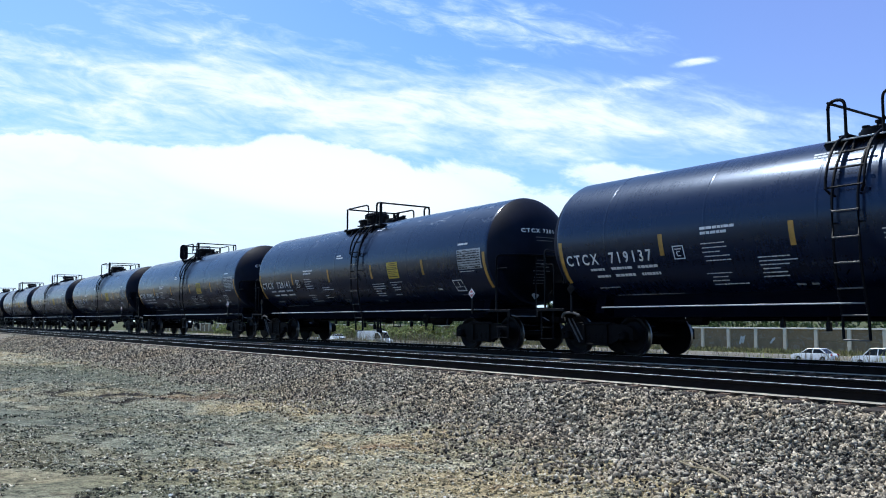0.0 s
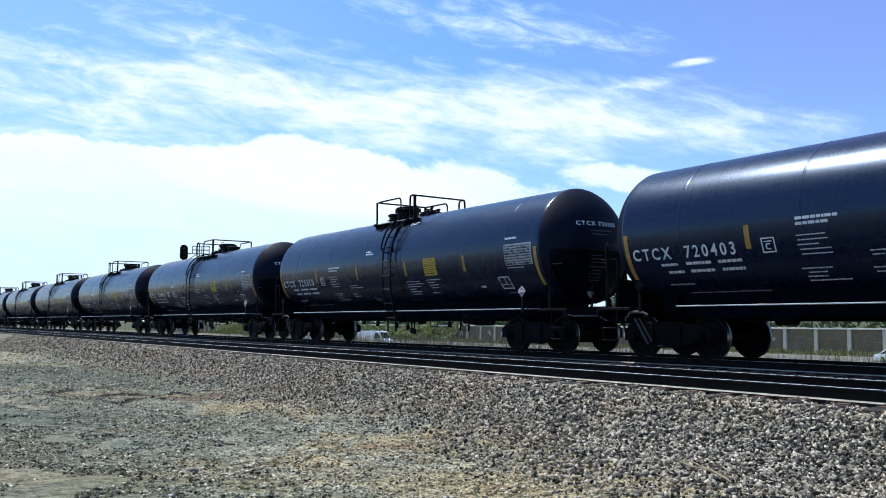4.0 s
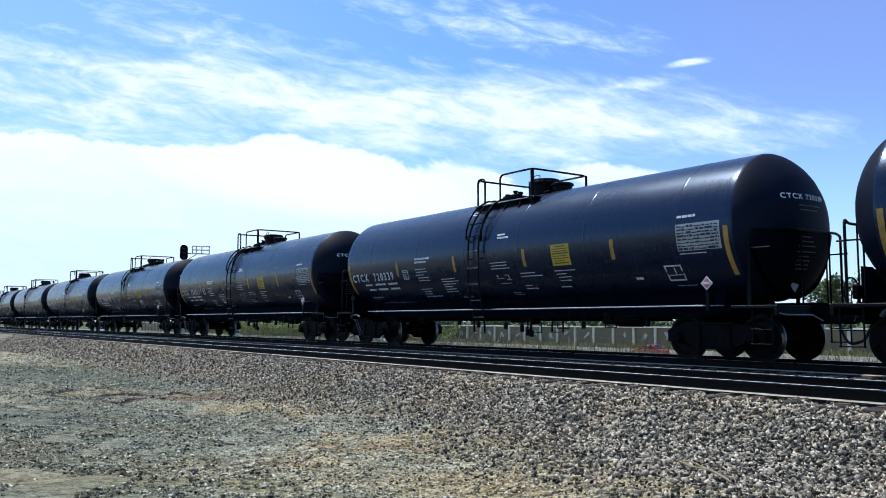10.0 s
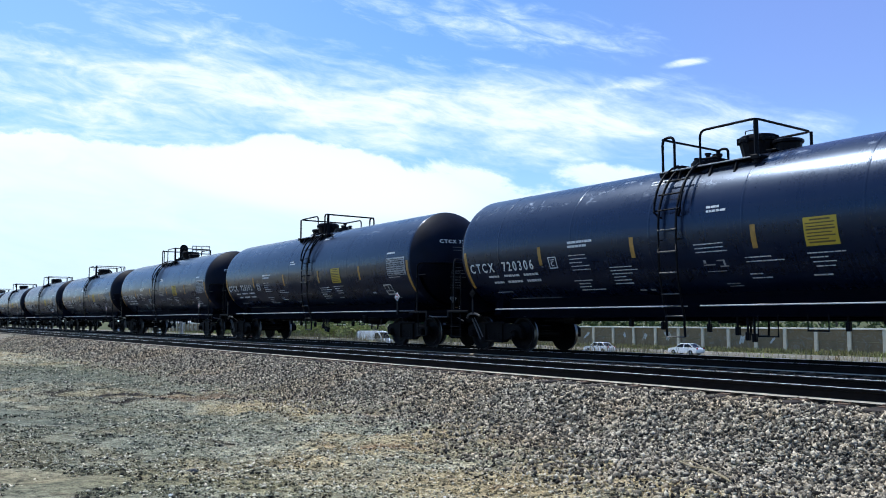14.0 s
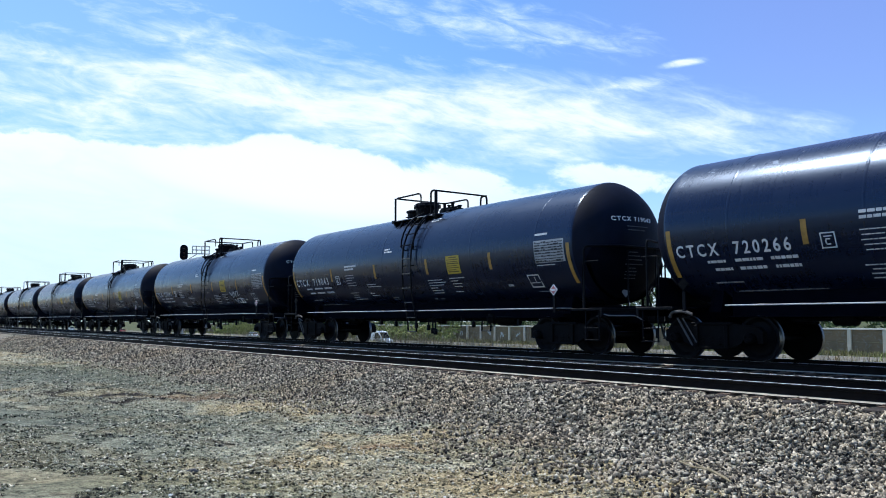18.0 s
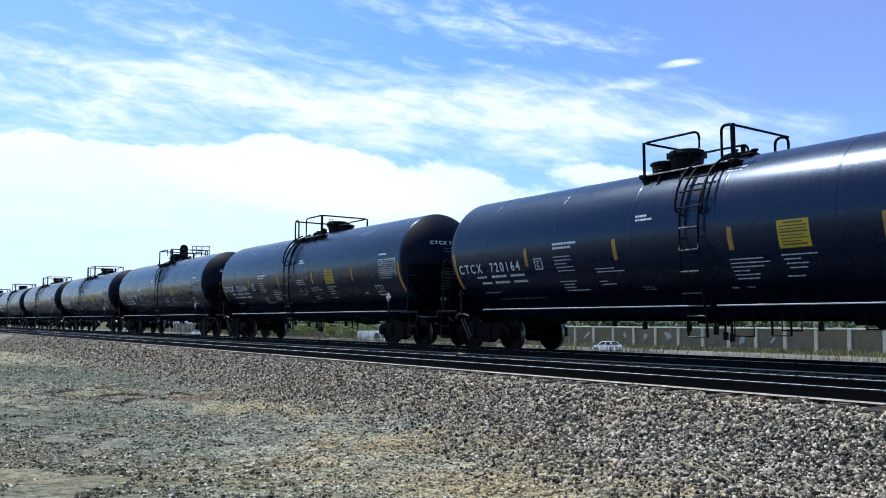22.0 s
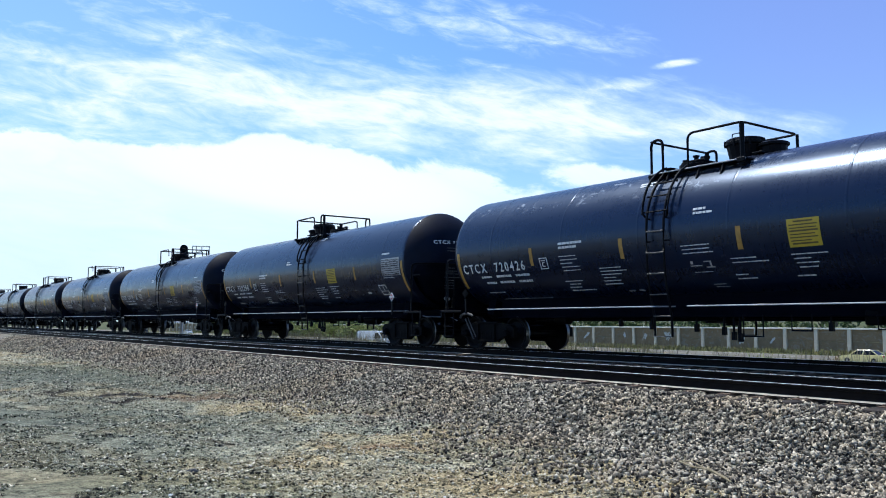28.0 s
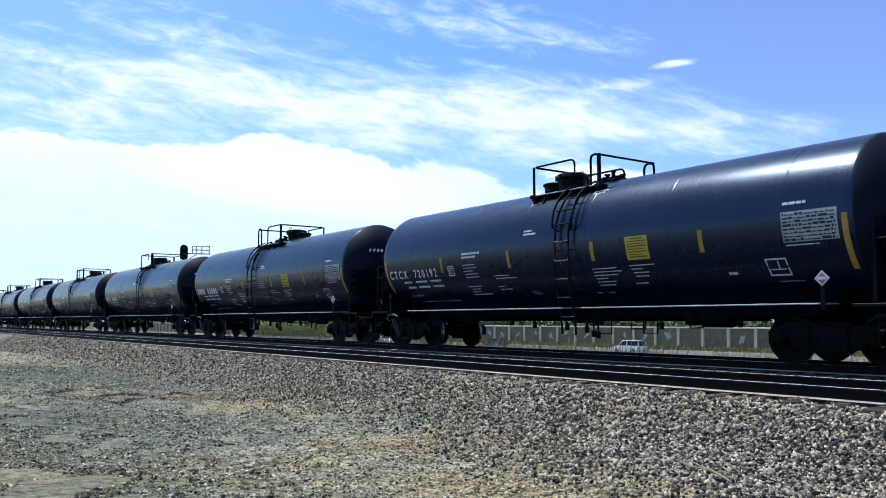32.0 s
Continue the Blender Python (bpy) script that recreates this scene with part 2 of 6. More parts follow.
def lot_colour(n, at):
    """Colours of the lot: grey fines with tan, olive and rust-brown drifts and dark wheel ruts."""
    def along(scale, tilt, stretch, detail=5, rough=0.6, distort=0.5):
        m = n.add("ShaderNodeMapping")
        m.inputs["Rotation"].default_value = (0, 0, radians(tilt))
        n.link(at, m.inputs["Vector"])
        return n.noise(m.outputs["Vector"], scale, detail, rough, (1.0, stretch, 1.0), distort)

    drift = along(0.42, -54, 1.6)
    streak = along(1.1, -52, 3.2, 6, 0.65)
    fine = n.noise(at, 9, 4, 0.7)
    grey = n.ramp(streak, (0.34, (0.36, 0.340, 0.228)), (0.5, (0.57, 0.530, 0.365)), (0.66, (0.78, 0.72, 0.49)))
    tan = n.ramp(n.math("ADD", n.math("MULTIPLY", streak, 0.7), n.math("MULTIPLY", fine, 0.3)), (0.36, (0.52, 0.40, 0.205)), (0.62, (0.84, 0.67, 0.375)))
    tan_at = n.span(drift, 0.46, 0.60)
    for x, y, a, b, tilt in ((-6.0, 5.5, 1.9, 0.9, 50), (-4.6, 6.3, 0.9, 0.6, 50), (-8.6, 1.7, 2.0, 0.55, 50), (-8.7, 5.3, 0.9, 0.35, 52), (-14.6, 7.2, 1.5, 0.45, 40)):
        tan_at = n.math("MAXIMUM", tan_at, spot(n, at, x, y, a, b, tilt))
    col = n.mix(tan_at, grey, tan)
    olive = n.span(along(0.33, -40, 1.3), 0.55, 0.66)
    olive = n.math("MAXIMUM", n.math("MULTIPLY", olive, 0.6), n.math("MAXIMUM", spot(n, at, -7.6, 2.2, 1.8, 0.6, 52), spot(n, at, -28, 5.4, 7.0, 1.8, 20)))
    col = n.mix(n.math("MULTIPLY", olive, 0.7), col, (0.37, 0.335, 0.175))
    rust = n.math("MULTIPLY", n.span(along(0.9, -48, 2.2), 0.58, 0.70), 0.7)
    for x, y, a, b in ((-8.9, 5.3, 0.55, 0.16), (-14.9, 7.5, 0.9, 0.25), (-8.0, 8.0, 0.9, 0.3), (-16.2, 5.6, 2.2, 0.35)):
        rust = n.math("MAXIMUM", rust, spot(n, at, x, y, a, b, 54))
    col = n.mix(n.math("MULTIPLY", rust, 0.75), col, (0.40, 0.225, 0.118))
    # darker olive-grey areas of the lot
    olive_grey = n.math("MAXIMUM", spot(n, at, -14.5, 2.2, 4.5, 1.7, 35), n.math("MAXIMUM", spot(n, at, -26, 4.2, 9.0, 2.6, 14), n.math("MULTIPLY", spot(n, at, -13, 2.7, 7.0, 1.7, -12), 0.75)))
    col = n.mix(n.math("MULTIPLY", olive_grey, 0.85), col, (0.205, 0.222, 0.160))
    ruts = n.math("MULTIPLY", n.span(along(1.5, -53, 5.0, 4, 0.55, 0.9), 0.60, 0.68), 0.75)
    for x, y, a, b in ((-19.7, 2.9, 1.4, 0.16), (-17.6, 4.6, 2.0, 0.16), (-17.9, 6.4, 1.0, 0.10), (-16.0, 5.0, 1.6, 0.09)):
        ruts = n.math("MAXIMUM", ruts, spot(n, at, x, y, a, b, 55, 0.4))
    col = n.mix(ruts, col, (0.045, 0.033, 0.022))
    clods = n.ramp(along(6.5, -54, 3.0, 7, 0.78, 0.3), (0.38, 0.30), (0.46, 0.68), (0.53, 0.95), (0.60, 1.0))
    broad = n.ramp(along(1.5, -53, 3.6, 6, 0.7, 0.7), (0.36, 0.50), (0.46, 0.86), (0.56, 1.0))
    return n.mix(1.0, n.mix(1.0, col, clods, "MULTIPLY"), broad, "MULTIPLY")


def chip_material():
    """Small chips in the colours of the lot, from near black to nearly white."""
    n = Nodes("tan_gravel_chips")
    info = n.add("ShaderNodeNewGeometry")
    rnd = info.outputs["Random Per Island"]
    gain = n.ramp(rnd, (0.08, 0.07), (0.24, 0.50), (0.42, 1.0), (0.70, 1.0))
    lot = n.mix(1.0, lot_colour(n, n.world_xyz()), gain, "MULTIPLY")
    pale = n.mix(n.span(rnd, 0.66, 1.0, 0.0, 0.85), lot, (0.84, 0.76, 0.58))
    n.set(color=pale, rough=0.9, spec=0.2)
    return n.mat


M["chip"] = chip_material()


def ground_material():
    """Hard-packed lot, stone fines on the ballast bank, dry grass and verge beyond the railway."""
    n = Nodes("gravel_lot_and_verge")
    at = n.world_xyz()
    xyz = n.add("ShaderNodeSeparateXYZ")
    n.link(at, xyz.inputs[0])
    y = xyz.outputs[1]
    big = n.noise(at, 0.16, 5, 0.6, (0.7, 1.9, 1))
    grit = n.noise(at, 24, 5, 0.7)
    pebble = n.add("ShaderNodeTexVoronoi")
    pebble.inputs["Scale"].default_value = 42
    n.link(at, pebble.inputs["Vector"])
    chip = n.ramp(pebble.outputs["Color"], (0.2, (0.060, 0.054, 0.042)), (0.5, (0.24, 0.213, 0.160)), (0.8, (0.46, 0.405, 0.30)))
    gain = n.ramp(n.math("ADD", n.math("MULTIPLY", grit, 0.7), n.math("MULTIPLY", n.noise(at, 60, 3, 0.6), 0.3)), (0.38, 0.36), (0.50, 0.95), (0.60, 1.0))
    lot = n.mix(1.0, lot_colour(n, at), gain, "MULTIPLY")
    near_track = n.span(n.math("ADD", y, n.math("MULTIPLY", n.math("SUBTRACT", big, 0.5), 3.0)), 6.6, 8.0)
    lot = n.mix(near_track, lot, chip)
    bed = n.math("MULTIPLY", n.span(y, 9.6, 10.0), 0.85)                       # darkened across the track beds, from the near rail onward
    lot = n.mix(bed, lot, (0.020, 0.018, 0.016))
    verge = n.ramp(n.noise(at, 0.35, 5), (0.3, (0.15, 0.13, 0.065)), (0.5, (0.31, 0.27, 0.17)), (0.7, (0.46, 0.42, 0.30)))
    field = n.ramp(n.noise(at, 0.05, 4), (0.35, (0.045, 0.055, 0.018)), (0.65, (0.13, 0.13, 0.05)))
    col = n.mix(n.span(y, 18.2, 19.6), lot, n.mix(n.span(y, 60.0, 104.0), verge, field))
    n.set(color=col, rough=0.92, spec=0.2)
    n.bump(n.math("ADD", n.math("MULTIPLY", grit, 0.6), n.math("MULTIPLY", pebble.outputs["Distance"], 0.8)), 0.9, 0.03)
    return n.mat


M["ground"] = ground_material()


def wall_material():
    n = Nodes("grey_concrete_panels_with_old_paint")
    at = n.coords()
    a, b = n.noise(at, 0.5, 5), n.noise(at, 9, 4)
    grey = n.ramp(n.math("ADD", n.math("MULTIPLY", a, 0.6), n.math("MULTIPLY", b, 0.4)), (0.3, (0.185, 0.130, 0.072)), (0.7, (0.315, 0.228, 0.132)))
    info = n.add("ShaderNodeObjectInfo")
    shift = n.add("ShaderNodeVectorMath")
    n.link(at, shift.inputs[0])
    n.link(n.math("MULTIPLY", info.outputs["Random"], 90.0), shift.inputs[1])
    m = n.add("ShaderNodeVectorMath")
    m.operation = "MULTIPLY"
    n.link(shift.outputs[0], m.inputs[0])
    m.inputs[1].default_value = (1.0, 1.0, 1.4)
    tag = n.noise(m.outputs[0], 0.75, 3, 0.5, None, 2.4)
    faded = n.mix(n.math("MULTIPLY", n.span(tag, 0.56, 0.60), 0.45), grey, (0.30, 0.27, 0.22))
    n.set(color=faded, rough=0.9, spec=0.2)
    n.bump(b, 0.3, 0.01)
    return n.mat


M["panel"] = wall_material()


# ---------------------------------------------------------------- mesh helpers
def mesh_of(name, bm, material, smooth=False):
    me = bpy.data.meshes.new(name)
    bm.to_mesh(me)
    bm.free()
    mats = material if isinstance(material, (list, tuple)) else [material]
    for m in mats:
        me.materials.append(m)
    if smooth:
        me.shade_smooth()
        me.set_sharp_from_angle(angle=radians(38))
    return me


def part(name, bm, material, parent, label="", smooth=False):
    ob = new(name, bm if isinstance(bm, bpy.types.Mesh) else mesh_of(name, bm, material, smooth))
    ob.parent = parent
    return tagged(ob, label)


def thing(name, label, category, at=None, group="", kind=""):
    ob = new(name)
    ob.empty_display_size = 0.2
    if at is not None:
        ob.matrix_basis = at
    return tagged(ob, label, category, group, kind)


def box(bm, x0, x1, y0, y1, z0, z1, bevel=0.0, slot=0):
    """An axis-aligned block, with chamfered edges where bevel is given."""
    made = bmesh.ops.create_cube(bm, size=1.0)["verts"]
    for v in made:
        v.co = Vector((x0 + (v.co.x + 0.5) * (x1 - x0), y0 + (v.co.y + 0.5) * (y1 - y0), z0 + (v.co.z + 0.5) * (z1 - z0)))
    faces = {f for v in made for f in v.link_faces}
    if bevel:
        edges = list({e for v in made for e in v.link_edges})
        faces |= set(bmesh.ops.bevel(bm, geom=edges, offset=bevel, segments=1, affect="EDGES")["faces"])
    for f in faces:
        if f.is_valid:
            f.material_index = slot
    return bm


def tube(bm, points, r, sides=8, closed=False, slot=0):
    """A round bar along a chain of points."""
    pts = [Vector(p) for p in points]
    rings = []
    for i, p in enumerate(pts):
        a = pts[i - 1] if i or closed else pts[0]
        b = pts[(i + 1) % len(pts)] if i + 1 < len(pts) or closed else pts[-1]
        d = (b - a).normalized()
        side = d.cross(Vector((0, 0, 1)))
        side = side.normalized() if side.length > 1e-3 else Vector((1, 0, 0))
        up = side.cross(d).normalized()
        rings.append([bm.verts.new(p + r * (math.cos(k * math.tau / sides) * side + math.sin(k * math.tau / sides) * up)) for k in range(sides)])
    for i in range(len(rings) - (0 if closed else 1)):
        a, b = rings[i], rings[(i + 1) % len(rings)]
        for k in range(sides):
            bm.faces.new((a[k], a[(k + 1) % sides], b[(k + 1) % sides], b[k])).material_index = slot
    if not closed:
        bm.faces.new(rings[0][::-1]).material_index = slot
        bm.faces.new(rings[-1]).material_index = slot
    return bm


def bend(points, r, steps=4):
    """Rounds the corners of a chain of points."""
    pts = [Vector(p) for p in points]
    out = [pts[0]]
    for a, b, c in zip(pts, pts[1:], pts[2:]):
        p, q = b + (a - b).normalized() * min(r, (a - b).length / 2), b + (c - b).normalized() * min(r, (c - b).length / 2)
        for k in range(steps + 1):
            t = k / steps
            out.append((1 - t) ** 2 * p + 2 * t * (1 - t) * b + t * t * q)
    return out + [pts[-1]]


def turned(bm, profile, axis="X", sides=32, centre=(0, 0, 0), slot=0):
    """A body of revolution from (along, radius) pairs."""
    c = Vector(centre)
    rings = []
    for a, r in profile:
        ring = []
        for k in range(sides if r > 1e-6 else 1):
            w = k * math.tau / sides
            u, v = r * math.cos(w), r * math.sin(w)
            ring.append(bm.verts.new(c + Vector({"X": (a, u, v), "Y": (v, a, u), "Z": (u, v, a)}[axis])))
        rings.append(ring)
    for p, q in zip(rings, rings[1:]):
        for k in range(sides):
            quad = [p[k % len(p)], p[(k + 1) % len(p)], q[(k + 1) % len(q)], q[k % len(q)]]
            quad = [v for i, v in enumerate(quad) if v not in quad[:i]]
            if len(quad) > 2:
                bm.faces.new(quad[::-1]).material_index = slot
    for ring, flip in ((rings[0], False), (rings[-1], True)):
        if len(ring) > 2:
            bm.faces.new(ring[::-1] if flip else ring).material_index = slot
    return bm


def extruded(bm, outline, y0, y1, slot=0):
    """A slab whose outline lies in the x-z plane."""
    a = [bm.verts.new((x, y0, z)) for x, z in outline]
    b = [bm.verts.new((x, y1, z)) for x, z in outline]
    n = len(outline)
    for k in range(n):
        bm.faces.new((a[k], b[k], b[(k + 1) % n], a[(k + 1) % n])).material_index = slot
    bm.faces.new(a).material_index = slot
    bm.faces.new(b[::-1]).material_index = slot
    bmesh.ops.recalc_face_normals(bm, faces=bm.faces)
    return bm


def soup(name, verts, faces, material):
    """One mesh from large numpy arrays of triangles or quads."""
    me = bpy.data.meshes.new(name)
    verts, faces = np.asarray(verts, np.float32), np.asarray(faces, np.int32)
    n, k = faces.shape
    me.vertices.add(len(verts))
    me.vertices.foreach_set("co", verts.ravel())
    me.loops.add(n * k)
    me.loops.foreach_set("vertex_index", faces.ravel())
    me.polygons.add(n)
    me.polygons.foreach_set("loop_start", np.arange(0, n * k, k, dtype=np.int32))
    me.update(calc_edges=True)
    me.validate()
    me.materials.append(material)
    return me


# ---------------------------------------------------------------- the ground
def smooth(a, b, v):
    t = np.clip((v - a) / (b - a), 0, 1)
    return t * t * (3 - 2 * t)


def waves(x, y, seed, size, count=14):
    """A cheap rolling surface out of crossed sines, about -1 to 1."""
    rng = np.random.default_rng(seed)
    out = np.zeros_like(x)
    for _ in range(count):
        a, f, p = rng.uniform(0, math.tau), rng.uniform(0.5, 2.0) / size, rng.uniform(0, math.tau)
        out += np.sin((x * np.cos(a) + y * np.sin(a)) * f * math.tau + p) / (f * size)
    return out / math.sqrt(count)


def height(x, y):
    x, y = np.asarray(x, float), np.asarray(y, float)
    toe = 7.7 + 0.35 * waves(x, y, 3, 9.0)
    bed = RAIL - 0.235
    z = bed * smooth(toe - 0.6, toe + 1.35, y)
    z = z - 0.14 * smooth(12.0, 12.5, y) * (1 - smooth(13.4, 13.9, y))           # the hollow between the tracks
    z = z - (bed + 0.25) * smooth(17.0, 19.6, y)
    z = z - 2.75 * smooth(28.0, 76.0, y)
    near = 1 - smooth(40, 70, np.hypot(x, y))
    lot = (1 - smooth(7.0, 8.2, y)) * near
    z = z + lot * (0.035 * waves(x, y * 1.6, 5, 3.5) + 0.026 * waves(x, y * 1.3, 6, 0.9) + 0.014 * waves(x, y, 7, 0.32))
    bank = smooth(7.0, 8.0, y) * (1 - smooth(17.5, 18.5, y)) * near
    z = z + bank * 0.018 * waves(x, y, 8, 0.25)
    z = z + smooth(20, 30, y) * (1 - smooth(60, 74, y)) * 0.25 * waves(x, y, 9, 8.0)
    return z


def steps(*runs):
    out = []
    for a, b, d in runs:
        out += list(np.arange(a, b - 1e-6, d))
    return np.array(out + [runs[-1][1]])


def ground_sheet():
    xs = steps((-4200, -600, 600), (-600, -160, 40), (-160, -60, 4), (-60, -28, 0.6), (-28, -2, 0.11), (-2, 30, 2), (30, 200, 17), (200, 600, 100), (600, 4200, 600))
    ys = steps((-4200, -200, 800), (-200, -20, 30), (-20, 3, 1.5), (3, 10, 0.085), (10, 19.7, 0.25), (19.7, 30, 0.8), (30, 110, 4), (110, 200, 15), (200, 1000, 160), (1000, 4600, 600))
    gx, gy = np.meshgrid(xs, ys)
    v = np.stack([gx, gy, height(gx, gy)], -1).reshape(-1, 3)
    w, h = len(xs), len(ys)
    i = (np.arange(h - 1)[:, None] * w + np.arange(w - 1)).ravel()
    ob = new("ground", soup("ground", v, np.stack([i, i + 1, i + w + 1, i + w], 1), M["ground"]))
    ob.data.shade_smooth()
    return tagged(ob, "tan gravel lot, grey ballast bank and dry grass verge", "ground", kind="structure")


ground_sheet()


def stones(name, label, x, y, size, seed, sink=0.25, material=None, flat=1.0):
    """Broken rock: jittered six-cornered splinters lying on the ground, all in one mesh; flat: thickness of chips that lie level."""
    rng = np.random.default_rng(seed)
    n = len(x)
    tips = np.array([(1, 0, 0), (0, 1, 0), (-1, 0, 0), (0, -1, 0), (0, 0, 1), (0, 0, -1)], float)
    tris = np.array([(0, 1, 4), (1, 2, 4), (2, 3, 4), (3, 0, 4), (1, 0, 5), (2, 1, 5), (3, 2, 5), (0, 3, 5)])
    v = tips[None] * rng.uniform(0.65, 1.15, (n, 6, 1)) + rng.uniform(-0.38, 0.38, (n, 6, 3))
    v *= (size[:, None] * rng.uniform(0.6, 1.35, (n, 3)) * (1, 1, flat) * 0.60)[:, None, :]
    ax = rng.normal(size=(n, 4)) * ((1, 1, 1, 1) if flat == 1.0 else (1, 0.16, 0.16, 1))
    ax /= np.linalg.norm(ax, axis=1, keepdims=True)
    a, b, c, d = ax.T
    R = np.stack([1 - 2 * (c * c + d * d), 2 * (b * c - a * d), 2 * (b * d + a * c), 2 * (b * c + a * d), 1 - 2 * (b * b + d * d), 2 * (c * d - a * b),
                  2 * (b * d - a * c), 2 * (c * d + a * b), 1 - 2 * (b * b + c * c)], 1).reshape(n, 3, 3)
    v = np.einsum("nij,nkj->nki", R, v)
    z = height(x, y) + size * flat * (0.5 - sink)
    v += np.stack([x, y, z], -1)[:, None, :]
    f = (tris[None] + (np.arange(n) * 6)[:, None, None]).reshape(-1, 3)
    ob = new(name, soup(name, v.reshape(-1, 3), f, material or M["stone"]))
    return tagged(ob, label, "gravel", kind="stuff")


def scatter_stones():
    rng = np.random.default_rng(11)

    def bands(y0, y1, *runs):
        """Random places in strips along the track, each strip with its own number to the square metre."""
        xs, ys = [], []
        for a, b, per in runs:
            n = int((b - a) * (y1 - y0) * per)
            xs.append(rng.uniform(a, b, n))
            ys.append(rng.uniform(y0, y1, n))
        x, y = np.concatenate(xs), np.concatenate(ys)
        keep = (x < -0.42 * y) & (y > -0.11 * x - 0.3) & (-0.81 * x + 0.58 * y > 6.5)
        return x[keep], y[keep]

    # the ballast bank, thick from the rails down to its ragged foot
    x, y = bands(4.9, 9.68, (-9, -1.8, 2100), (-14, -9, 1500), (-22, -14, 900), (-34, -22, 480), (-64, -34, 200))
    foot = 7.60 + 0.22 * waves(x, y, 21, 6.0) + 0.2 * waves(x, y, 22, 1.2) - 1.05 * smooth(-10.0, -3.8, x) - 0.2 * smooth(-20, -40, x)
    keep = y > foot - 1.5 * rng.random(len(x)) ** 3
    x, y = x[keep], y[keep]
    stones("ballast", "angular grey crushed-rock ballast on the track bank", x, y, (0.021 + 0.034 * rng.random(len(x)) ** 1.5) * (1 + 0.4 * smooth(14, 40, -x)), 12, 0.15)
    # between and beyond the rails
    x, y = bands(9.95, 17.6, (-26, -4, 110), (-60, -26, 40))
    stones("track_bed_ballast", "dark ballast between and beside the rails", x, y, rng.uniform(0.035, 0.07, len(x)), 13, 0.3, M["dark_stone"])
    # loose chips over the lot, in drifts
    x, y = bands(0.3, 7.9, (-9, -1.2, 2700), (-14, -9, 1500), (-22, -14, 760), (-34, -22, 300), (-56, -34, 110))
    drift = 0.5 + 0.5 * waves(x, y, 23, 2.2)
    keep = rng.random(len(x)) < 0.60 + 0.25 * smooth(0.0, 1.0, drift) + 0.2 * smooth(5, 7.2, y)
    x, y = x[keep], y[keep]
    stones("loose_gravel", "loose pale and grey stones scattered over the lot", x, y, (0.011 + 0.030 * rng.random(len(x)) ** 2.6) * (1 + 0.9 * smooth(12, 40, -x)), 14, 0.25, M["chip"], 0.6)


scatter_stones()


# ---------------------------------------------------------------- the two tracks
RAIL_OUTLINE = [(-0.076, -0.172), (0.076, -0.172), (0.076, -0.160), (0.012, -0.142), (0.009, -0.045), (0.034, -0.036),
                (0.037, -0.012), (0.028, 0.0), (-0.028, 0.0), (-0.037, -0.012), (-0.034, -0.036), (-0.009, -0.045), (-0.012, -0.142), (-0.076, -0.160)]


def rail_mesh(length):
    bm = bmesh.new()
    extruded(bm, RAIL_OUTLINE, 0, length)
    # upward faces take the painted glint and sunlit colours
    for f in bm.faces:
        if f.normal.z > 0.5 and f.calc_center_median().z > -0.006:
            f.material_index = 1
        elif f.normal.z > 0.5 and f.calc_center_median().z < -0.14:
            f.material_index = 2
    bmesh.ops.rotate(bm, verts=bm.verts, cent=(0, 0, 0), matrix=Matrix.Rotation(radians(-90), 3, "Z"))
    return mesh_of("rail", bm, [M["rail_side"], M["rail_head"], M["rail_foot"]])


RAIL_MESH = rail_mesh(900)


def sleeper_mesh():
    return mesh_of("sleeper", box(bmesh.new(), -0.115, 0.115, -1.3, 1.3, -0.36, -0.184, 0.012), M["sleeper"])


def plate_mesh():
    bm = box(bmesh.new(), -0.095, 0.095, -0.19, 0.19, -0.186, -0.171, 0.003)
    for sx in (-0.06, 0.06):
        for sy in (-0.1, 0.1):
            box(bm, sx - 0.012, sx + 0.012, sy - 0.02, sy + 0.02, -0.172, -0.152, 0.003)
    return mesh_of("tie_plate", bm, M["plate"])


SLEEPER_MESH, PLATE_MESH = sleeper_mesh(), plate_mesh()


def railway(y, label, first, last):
    track = thing("railway_track", label, "railway track", pose(0, y, RAIL), "railway tracks", "structure")
    for side in (-0.7525, 0.7525):
        ob = part("rail", RAIL_MESH, None, track, "rail with polished head")
        ob.location = (-450, side, 0)
    rng = random.Random(int(y * 10))
    x = first
    while x < last:
        s = part("sleeper", SLEEPER_MESH, None, track)
        s.matrix_basis = pose(x, rng.uniform(-0.03, 0.03), rng.uniform(-0.008, 0.004), 0, 0, rng.uniform(-1, 1))
        for side in (-0.7525, 0.7525):
            p = part("tie_plate", PLATE_MESH, None, s)
            p.location = (0, side, 0)
        x += 0.54
    return track


railway(NEAR_Y, "empty main-line track with rusty rails and timber sleepers", -62, -3)
railway(TRACK_Y, "parallel main-line track that carries the train", -62, -5)


# ---------------------------------------------------------------- highway and wall beyond the railway
def highway():
    bm = bmesh.new()
    z = float(height(0.0, 95.0))
    box(bm, -2000, 1200, 74, 102, z - 0.2, z + 0.03)
    ob = new("road", mesh_of("road", bm, M["asphalt"]))
    tagged(ob, "pale worn concrete highway beyond the railway", "road", kind="structure")
    bm = bmesh.new()
    for y in (75.0, 87.6, 88.2, 101.0):
        box(bm, -2000, 1200, y - 0.07, y + 0.07, z + 0.028, z + 0.036)
    for y in (79.2, 83.4, 92.4, 96.6):
        for k in range(-40, 12):
            box(bm, k * 12.2, k * 12.2 + 3.0, y - 0.07, y + 0.07, z + 0.028, z + 0.036)
    ob = new("road_marking", mesh_of("road_marking", bm, M["line"]))
    tagged(ob, "pale painted lane lines", "road marking", kind="structure")
    return z


